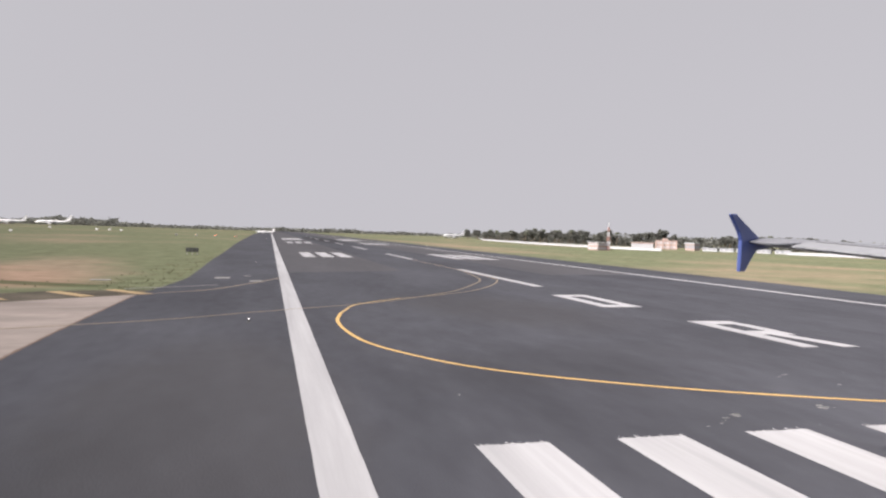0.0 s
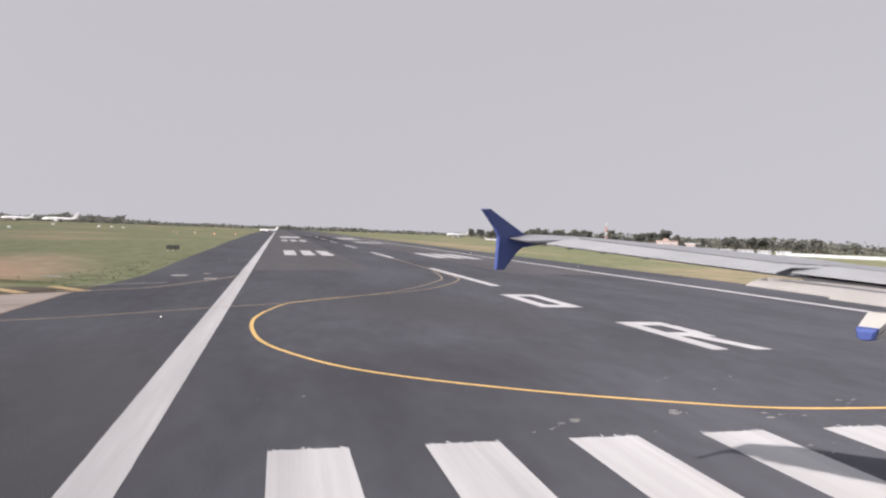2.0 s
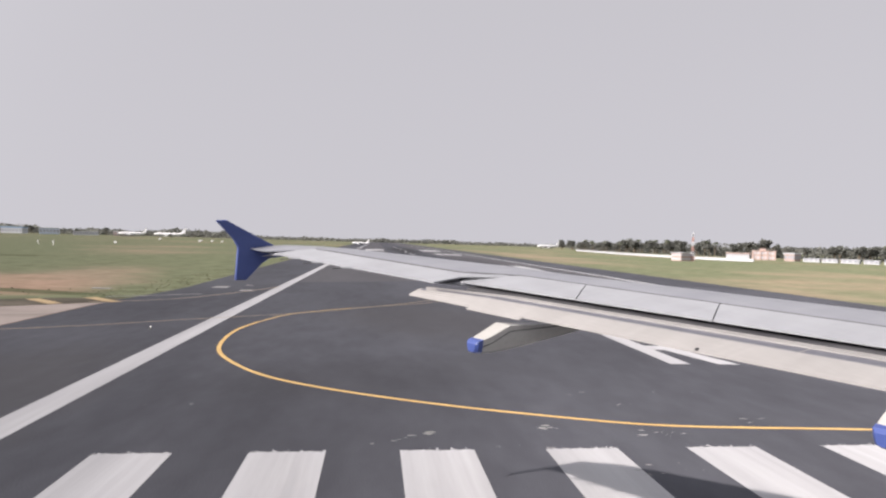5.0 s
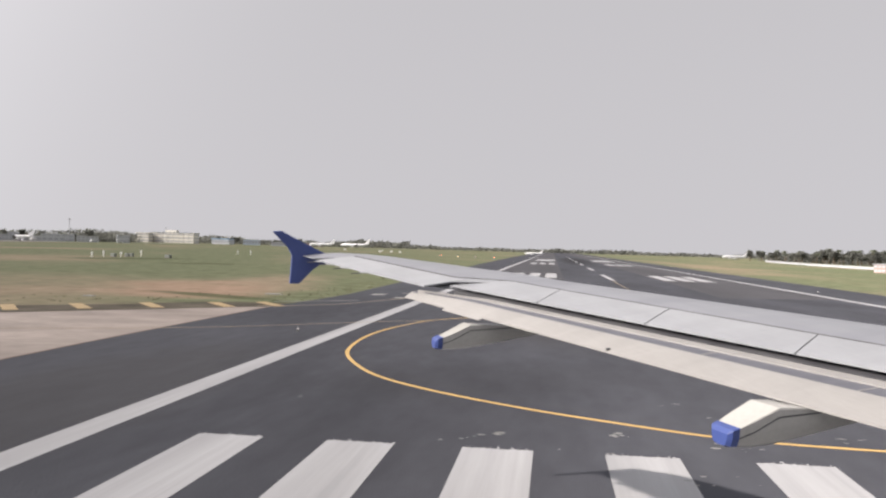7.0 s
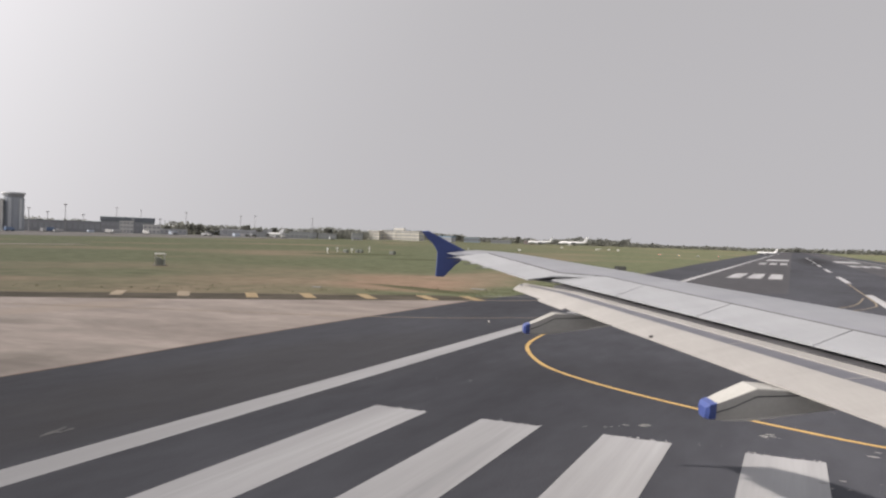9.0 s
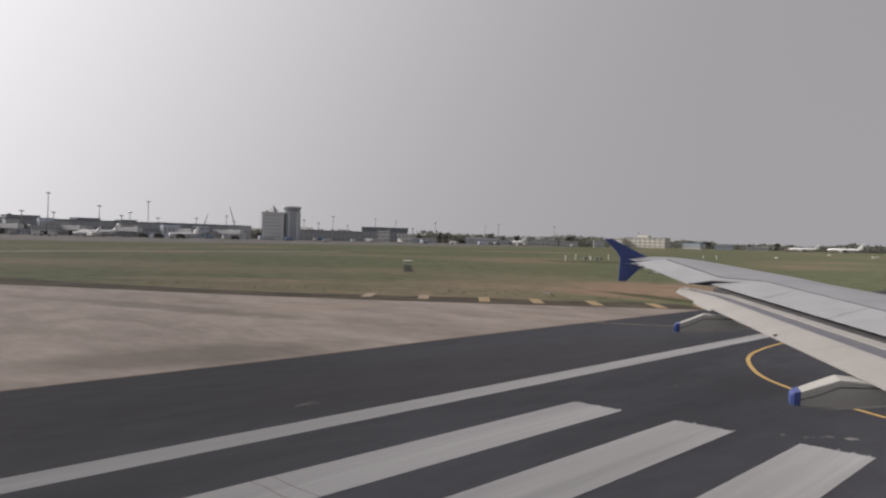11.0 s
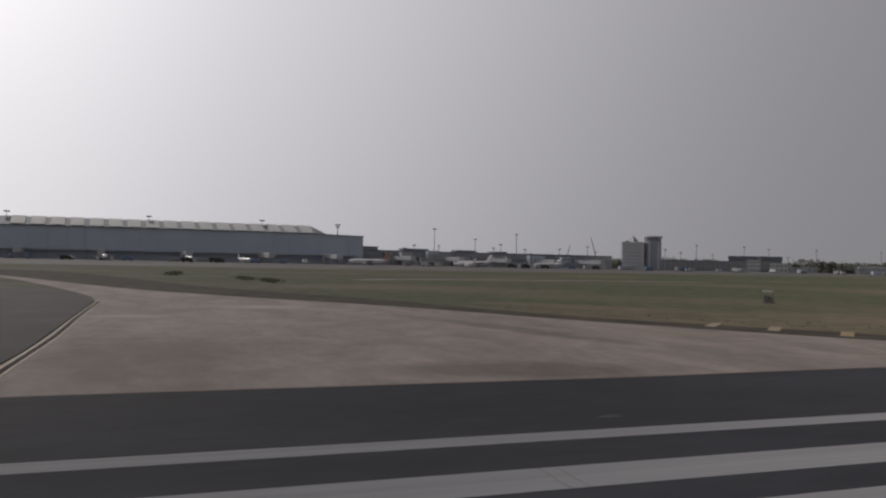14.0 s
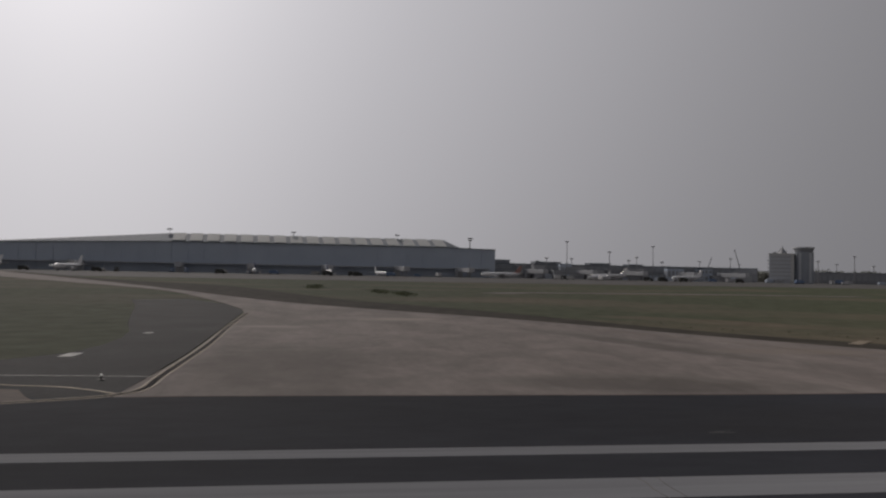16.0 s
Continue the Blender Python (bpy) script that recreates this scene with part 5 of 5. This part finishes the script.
        gear = part("landing_gear", bm, M_METAL, ob, "grey metal gear leg")
        for off in (-0.34, 0.34):
            bm = bmesh.new()
            add_tube(bm, (u * s, (w + off - 0.16) * s, 0.55 * s), (u * s, (w + off + 0.16) * s, 0.55 * s), 0.56 * s, 0.56 * s, 12)
            part("wheel", bm, M_DARK, gear, "dark rubber wheel")
    return ob


airliner(-508.0, 99.0, -105, 0.8, M_RED, "white airliner with red tail parked at the terminal")
airliner(-526.8, 188.0, -80, 0.85, M_JET, "all-white airliner parked on the apron")
airliner(-516.6, 176.1, -70, 0.6, M_JET, "small white airliner parked on the apron")
airliner(-527.8, 252.2, -75, 0.8, M_JET, "all-white airliner parked on the apron")
airliner(-497.3, -74.6, 5, 0.72, M_BLUE, "white airliner nose-on before the terminal")
airliner(-498.2, -24.5, 8, 0.7, M_BLUE, "white airliner nose-on before the terminal")
airliner(-503.8, 11.6, 20, 0.6, M_JET, "small white airliner parked by the terminal")
airliner(-495.0, -193.0, -12, 0.9, M_JET, "white airliner with wide wings nose-on before the terminal")
airliner(-498.9, -246.1, -20, 0.85, M_JET, "white airliner nose-on before the terminal")
airliner(-509.1, 632.5, -160, 0.9, M_JET, "white airliner parked on the far apron")
airliner(-586.8, 841.8, -140, 0.9, M_JET, "white airliner parked by the far sheds")
airliner(-328.4, 1033.8, -165, 1.0, M_JET, "white airliner parked on the far grass side")
airliner(-281.7, 1047.5, -170, 1.15, M_JET, "long white airliner parked on the far side")
airliner(190.5, 763.0, 200, 0.78, M_JET, "white airliner parked beyond the runway")
# airliner set nearer and scaled down to fit the camera's view
airliner(-8.0, 640.0, 178, 0.42, M_JET, "white airliner far down the runway, scaled to the view")

# service vehicles on the apron
def service_van(x, y, turn, s, mat, label):
    ob = empty("service_truck", pose(x, y, -0.03, 0, 0, turn))
    tagged(ob, label, "truck", "apron service trucks")
    part("body", box_bm((-3.2 * s, -1.2 * s, 0.7 * s), (1.4 * s, 1.2 * s, 3.0 * s), 0.1), mat, ob)
    part("cab", box_bm((1.5 * s, -1.15 * s, 0.6 * s), (3.2 * s, 1.15 * s, 2.3 * s), 0.25), mat, ob)
    part("windscreen", box_bm((3.0 * s, -1.0 * s, 1.5 * s), (3.25 * s, 1.0 * s, 2.1 * s)), M_GLASS, ob)
    for u in (-2.2, 2.2):
        for sy in (-1, 1):
            bm = bmesh.new()
            add_tube(bm, (u * s, sy * 0.95 * s, 0.5 * s), (u * s, sy * 1.22 * s, 0.5 * s), 0.5 * s, 0.5 * s, 12)
            part("wheel", bm, M_DARK, ob)


for x, y, a, s, mat, label in ((-501, 140.2, 80, 1.0, M_WHITE, "white apron service truck"), (-499.2, 148.3, 85, 0.9, M_WHITE, "white apron service truck"),
                               (-492.1, 204.6, 70, 1.0, M_DARK, "dark apron service truck"), (-494.2, 216.6, 95, 1.1, M_DARK, "dark apron service truck"), (-490.5, 230.8, 95, 1.1, M_DARK, "dark apron service truck"),
                               (-485, -95, 80, 1.0, M_DARK, "dark apron service truck"), (-485, -25, 80, 1.1, M_DARK, "dark apron service truck"), (-487, -8, 95, 1.1, M_DARK, "dark apron service truck"),
                               (-483.5, -5.1, 95, 1.0, M_DARK, "dark apron service truck"), (-481.4, -170.7, 85, 1.0, M_DARK, "dark apron service truck"), (-484.5, -215.8, 85, 1.0, M_DARK, "dark apron service truck"),
                               (-477.9, 552.7, 130, 1.0, M_WHITE, "white apron service truck"), (-463.3, 578.2, 130, 1.1, M_WHITE, "white apron service truck")):
    service_van(x, y, a, s, mat, label)


# ---- trees ----
def crown_bm(rng, rx, rz, z0, n, leaf):
    """A crown of many small leaf clumps with gaps and an uneven outline."""
    bm = bmesh.new()
    lobes = [(rng.uniform(-0.55, 0.55) * rx, rng.uniform(-0.55, 0.55) * rx, z0 + rng.uniform(-0.45, 0.6) * rz, rng.uniform(0.45, 0.8)) for _ in range(7)]
    for _ in range(n):
        lx, ly, lz, lr = rng.choice(lobes)
        d = Vector((rng.gauss(0, 1), rng.gauss(0, 1), rng.gauss(0, 1))).normalized() * rng.uniform(0.55, 1.05) * lr
        p = Vector((lx + d.x * rx * 0.7, ly + d.y * rx * 0.7, lz + d.z * rz * 0.7))
        a, b = (Vector((rng.gauss(0, 1), rng.gauss(0, 1), rng.gauss(0, 0.7))).normalized() * leaf * rng.uniform(0.5, 1.2) for _ in range(2))
        bm.faces.new([bm.verts.new(p + q) for q in (a, b * 0.8, -a * 0.9, -b)])
    return bm


def tree(name, seed, h, label):
    rng = random.Random(seed)
    ob = empty(name, pose(0, 0, -0.05))
    tagged(ob, label, "tree", "trees beyond the field")
    bm = bmesh.new()
    top = Vector((rng.uniform(-0.4, 0.4), rng.uniform(-0.4, 0.4), h * 0.55))
    add_tube(bm, (0, 0, 0), top, h * 0.035, h * 0.018, 8)
    for k in range(6):
        a = k * 1.05 + rng.uniform(-0.3, 0.3)
        s = top * rng.uniform(0.55, 1.0)
        add_tube(bm, s, s + Vector((math.cos(a) * h * 0.24, math.sin(a) * h * 0.24, h * rng.uniform(0.12, 0.3))), h * 0.013, h * 0.004, 5)
    part("trunk", bm, M_BARK, ob)
    part("crown", crown_bm(rng, h * 0.42, h * 0.34, h * 0.64, 800, h * 0.07), M_LEAF, ob, "dense leaves, haze painted in as pale grey-green")
    return ob


def palm(seed, h):
    rng = random.Random(seed)
    ob = empty("palm_tree", pose(0, 0, -0.05))
    tagged(ob, "tall coconut palm with a tuft of drooping fronds", "palm tree", "palms beyond the field")
    bm = bmesh.new()
    p = Vector((0, 0, 0))
    for k in range(5):
        q = p + Vector((0.12 * k * rng.uniform(0, 1), rng.uniform(-0.1, 0.1), h / 5))
        add_tube(bm, p, q, 0.24 - 0.025 * k, 0.22 - 0.025 * k, 7)
        p = q
    part("trunk", bm, M_BARK, ob)
    bm = bmesh.new()
    for k in range(15):
        a = k * 2.4
        lift = rng.uniform(-0.2, 0.9)
        prev = None
        for i in range(6):
            f = i / 5
            c = p + Vector((math.cos(a) * 3.0 * f, math.sin(a) * 3.0 * f, 2.2 * lift * f - 2.6 * f * f))
            w = 0.55 * math.sin(math.pi * min(1, f + 0.15)) + 0.05
            side = Vector((-math.sin(a), math.cos(a), 0)) * w
            cur = (bm.verts.new(c + side - Vector((0, 0, w * 0.6))), bm.verts.new(c), bm.verts.new(c - side - Vector((0, 0, w * 0.6))))
            if prev:
                bm.faces.new((prev[0], prev[1], cur[1], cur[0]))
                bm.faces.new((prev[1], prev[2], cur[2], cur[1]))
            prev = cur
    part("crown", bm, M_PALM, ob, "drooping green fronds")
    return ob


rng = random.Random(21)
LINE = smooth_line([(215.6, 730.9), (224.1, 620.9), (228.5, 530.9), (238.8, 466.9), (261, 436.9), (301.2, 420.9), (344.3, 398.9)], 6)
FAR = smooth_line([(351.3, 412.9), (391.4, 372.9), (429.6, 318.9), (467.7, 251), (500, 180)], 6)
kinds = [tree("broad_tree", 30 + k, 8.5 + 0.6 * k, "broad tree beyond the airfield wall, leaves paled as haze") for k in range(5)]
palms = [palm(60 + k, 8.5 + k) for k in range(2)]
used = set()
for i in range(150):
    p = rng.choice(LINE) if i < 112 else rng.choice(FAR)
    src = rng.choice(kinds) if rng.random() < 0.78 else rng.choice(palms)
    s = rng.uniform(0.75, 1.15) * (1.0 if i < 112 else 0.8)
    m = pose(p.x + rng.gauss(0, 12), p.y + rng.gauss(0, 12) + 8, 0.4, 0, 0, rng.uniform(0, 360))
    if src in used:
        copy_thing(src, m).scale = (s, s, s * rng.uniform(0.9, 1.15))
    else:
        used.add(src)
        src.matrix_world = m
        src.scale = (s, s, s)
# trees among the far buildings
for i in range(60):
    src = rng.choice(kinds)
    t = rng.random()
    x, y = (-640 + 180 * t, 560 + 130 * t) if i < 30 else ((-720 + 330 * t, 960 + 130 * t) if i < 46 else (-650 + rng.uniform(-30, 0), 150 + 280 * t))
    s = rng.uniform(0.8, 1.3)
    copy_thing(src, pose(x + rng.gauss(0, 14), y + rng.gauss(0, 14), -0.05, 0, 0, rng.uniform(0, 360))).scale = (s, s, s)

# thick undergrowth behind the wall
bm = bmesh.new()
for _ in range(16000):
    p = rng.choice(LINE) if rng.random() < 0.7 else rng.choice(FAR)
    c = Vector((p.x + rng.gauss(0, 10) + 10, p.y + rng.gauss(0, 10) + 12, rng.random() ** 1.4 * (7.4 + 1.3 * math.sin(p.y * 0.11) + 0.8 * math.sin(p.y * 0.31))))
    a, b = (Vector((rng.gauss(0, 1), rng.gauss(0, 1), rng.gauss(0, 0.6))).normalized() * rng.uniform(0.6, 1.5) for _ in range(2))
    bm.faces.new([bm.verts.new(c + k) for k in (a, b * 0.8, -a, -b * 0.8)])
tagged(part("undergrowth", bm, M_LEAF), "thick undergrowth behind the wall, leaves paled as haze", "undergrowth", kind="stuff")

# the belt of woods that closes the horizon
bm = bmesh.new()
for _ in range(46000):
    a = radians(rng.uniform(-135, 62))
    r = rng.uniform(1350, 1650)
    hmax = (10 + 2.5 * math.sin(a * 23) + 2 * math.sin(a * 71 + 1) + 1.2 * math.sin(a * 190)) * (0.45 if -0.19 < a < 0.5 else 1.0)
    c = Vector((r * math.sin(a), r * math.cos(a), rng.uniform(0.0, 1.0) ** 1.3 * max(1.5, hmax)))
    p, q = (Vector((rng.gauss(0, 1), rng.gauss(0, 1), rng.gauss(0, 0.5))).normalized() * rng.uniform(3.0, 6.5) for _ in range(2))
    bm.faces.new([bm.verts.new(c + k) for k in (p, q * 0.6, -p, -q * 0.6)])
tagged(part("far_woods", bm, M_LEAF), "belt of woods along the horizon, leaves paled as haze", "woods", kind="stuff")

# a broken belt of trees and scrub behind the apron buildings
bm = bmesh.new()
BELT = smooth_line([(-689.5, 46.5), (-666.8, 187.5), (-653.9, 318.2), (-645.8, 438.9), (-607.9, 560.2), (-554.4, 651.7), (-500.2, 733.1), (-531.6, 852.9), (-652.9, 920.8)], 4)
for _ in range(24000):
    p = rng.choice(BELT)
    tall = 10.5 + 1.8 * math.sin(p.y * 0.045) + 1.5 * math.sin(p.y * 0.13 + 1)
    c = Vector((p.x + rng.gauss(0, 9), p.y + rng.gauss(0, 6), rng.random() ** 1.2 * tall))
    a, b = (Vector((rng.gauss(0, 1), rng.gauss(0, 1), rng.gauss(0, 0.6))).normalized() * rng.uniform(0.7, 1.8) for _ in range(2))
    bm.faces.new([bm.verts.new(c + k) for k in (a, b * 0.8, -a, -b * 0.8)])
tagged(part("tree_belt", bm, M_LEAF), "belt of trees behind the apron buildings, leaves paled as haze", "trees", kind="stuff")

# uneven roofs, plant and poles crowding the pier
pr = random.Random(14)
for i in range(26):
    y = 112 + 225 * (i + pr.random() * 0.8) / 26
    wall, roof, words = pr.choice(((M_PALE_WALL, M_ROOF, "white plastered"), (M_PIER, M_PALE_WALL, "dark grey clad"), (M_GREY_WALL, M_ROOF, "grey plastered"), (M_STEEL_BLUE, M_TERMINAL_ROOF, "blue-grey sheet metal")))
    building("pier_annex", -574 + pr.uniform(-6, 8), y, 90 + pr.uniform(-6, 6), pr.uniform(5, 15), pr.uniform(5, 9), pr.choice((4.0, 6.0, 8.0, 10.0, 11.5)) + pr.uniform(-0.8, 0.8), wall, roof, words + " service block beside the pier", "building", pr.choice((1, 2, 3)), pr.choice((3, 4, 5)), parapet=pr.choice((0.3, 0.8)))
for i in range(14):
    flood_mast(-585 + pr.uniform(-25, 25), 120 + 420 * (i + pr.random()) / 14, pr.uniform(13, 20))
# small sheds and offices crowded round the far apron
tr = random.Random(8)
for i in range(16):
    az, dist = -42.7 + 7.6 * (i + tr.random() * 0.8) / 16, tr.uniform(800, 960)
    x, y = 9 + dist * math.sin(radians(az)), -17 + dist * math.cos(radians(az))
    wall, roof, words = tr.choice(((M_PALE_WALL, M_ROOF, "white plastered"), (M_GREY_WALL, M_PALE_WALL, "grey plastered"), (M_CREAM, M_ROOF, "cream plastered"), (M_STEEL_BLUE, M_PALE_WALL, "blue-grey sheet metal")))
    building("airport_shed", x, y, -az + tr.uniform(-8, 8), tr.uniform(12, 30), tr.uniform(8, 12), tr.uniform(3.5, 7.5), wall, roof, words + " airport shed with a row of windows", "shed", tr.choice((1, 2)), tr.choice((4, 6, 8)), parapet=tr.choice((0.4, 1.0)))

# vehicles, containers and steps scattered over the apron
M_CAR_BLUE = material("blue_van_paint", (0.12, 0.18, 0.30), (0.16, 0.23, 0.36), 1.0, 0.4, fine=0.3)
vr = random.Random(77)
for i in range(24):
    y = 110 + 560 * (i + vr.random()) / 24
    x = (-505 if y < 480 else -505 + (y - 480) * 0.42) + vr.uniform(-18, 22)
    mat, word = vr.choice(((M_WHITE, "white"), (M_PIER, "dark grey"), (M_CAR_BLUE, "blue"), (M_GREY_WALL, "grey"), (M_DARK, "dark")))
    service_van(x, y, vr.choice((85, 95, 70, 10)) + vr.uniform(-8, 8), vr.uniform(0.7, 1.15), mat, word + " apron service truck")
for i in range(12):
    y = -191 + 260 * (i + vr.random()) / 12
    mat, word = vr.choice(((M_WHITE, "white"), (M_DARK, "dark"), (M_CAR_BLUE, "blue")))
    service_van(-500 + vr.uniform(-25, 12), y, vr.choice((85, 95, 10)) + vr.uniform(-8, 8), vr.uniform(0.7, 1.1), mat, word + " apron service truck")


def container(x, y, turn, s, mat, label):
    ob = empty("cargo_container", pose(x, y, -0.03, 0, 0, turn))
    tagged(ob, label, "container", "apron containers")
    part("body", box_bm((-3.0 * s, -1.2 * s, 0.15), (3.0 * s, 1.2 * s, 2.6 * s), 0.05), mat, ob)
    for k in range(6):
        part("rib", box_bm((-2.7 * s + k * 1.05 * s, -1.26 * s, 0.2), (-2.55 * s + k * 1.05 * s, 1.26 * s, 2.5 * s)), mat, ob)
    part("base_rail", box_bm((-3.05 * s, -1.22 * s, 0.0), (3.05 * s, 1.22 * s, 0.16)), M_DARK, ob)


for i in range(16):
    y = 160 + 470 * (i + vr.random()) / 16
    x = (-548 if y < 460 else -548 + (y - 460) * 0.45) + vr.uniform(-8, 10)
    mat, word = vr.choice(((M_GREY_WALL, "grey"), (M_PALE_WALL, "white"), (M_STEEL_BLUE, "blue-grey"), (M_PALE_WALL, "white")))
    container(x, y, vr.uniform(75, 105), vr.uniform(0.9, 1.3), mat, word + " steel cargo container on the apron")


# jet bridges on the pier
def jet_bridge(x, y, turn):
    ob = empty("jet_bridge", pose(x, y, -0.03, 0, 0, turn))
    tagged(ob, "grey passenger boarding bridge on a wheeled column", "boarding bridge", "boarding bridges")
    part("tunnel", box_bm((-14, -1.6, 4.0), (12, 1.6, 7.2), 0.15), M_PALE_WALL, ob)
    part("cab", box_bm((12, -2.2, 3.8), (16, 2.2, 7.4), 0.3), M_GREY_WALL, ob)
    part("rotunda", box_bm((-18, -2.4, 0), (-14, 2.4, 7.6), 0.4), M_GREY_WALL, ob)
    bm = bmesh.new()
    add_tube(bm, (9, -1.2, 0), (9, -1.2, 4.1), 0.35, 0.3, 8)
    add_tube(bm, (9, 1.2, 0), (9, 1.2, 4.1), 0.35, 0.3, 8)
    part("column", bm, M_METAL, ob)


for y in (139, 179, 221, 264, 308):
    jet_bridge(-558, y, 12)
for y in (-261, -201, -131, -81, -26, 29, 77):
    jet_bridge(-533, y, 8)

# low dark scrub in the grass beside the taxiway
M_SCRUB = leafy(material("scrub_leaves", (0.075, 0.085, 0.055), (0.115, 0.125, 0.08), 0.8, 0.9, island=0.3, fine=0.4, spec=0.1), 0.25)
SCRUB = ((-132, -5, 9, 1.6, 0.4, 520), (-145, -9, 9, 1.7, 0.38, 520), (-172, -24, 8, 1.8, 0.35, 320), (-186, -24, 9, 2.0, 0.35, 260))
bm = bmesh.new()
for cx, cy, rx, ry, h, n in SCRUB:
    for _ in range(n):
        c = Vector((cx + rng.gauss(0, rx * 0.45), cy + rng.gauss(0, ry * 0.45), rng.random() * h))
        a, b = (Vector((rng.gauss(0, 1), rng.gauss(0, 1), rng.gauss(0, 0.8))).normalized() * rng.uniform(0.12, 0.35) for _ in range(2))
        bm.faces.new([bm.verts.new(c + k) for k in (a, b * 0.8, -a, -b * 0.8)])
tagged(part("scrub", bm, M_SCRUB), "low dark green scrub in the grass", "scrub", kind="stuff")
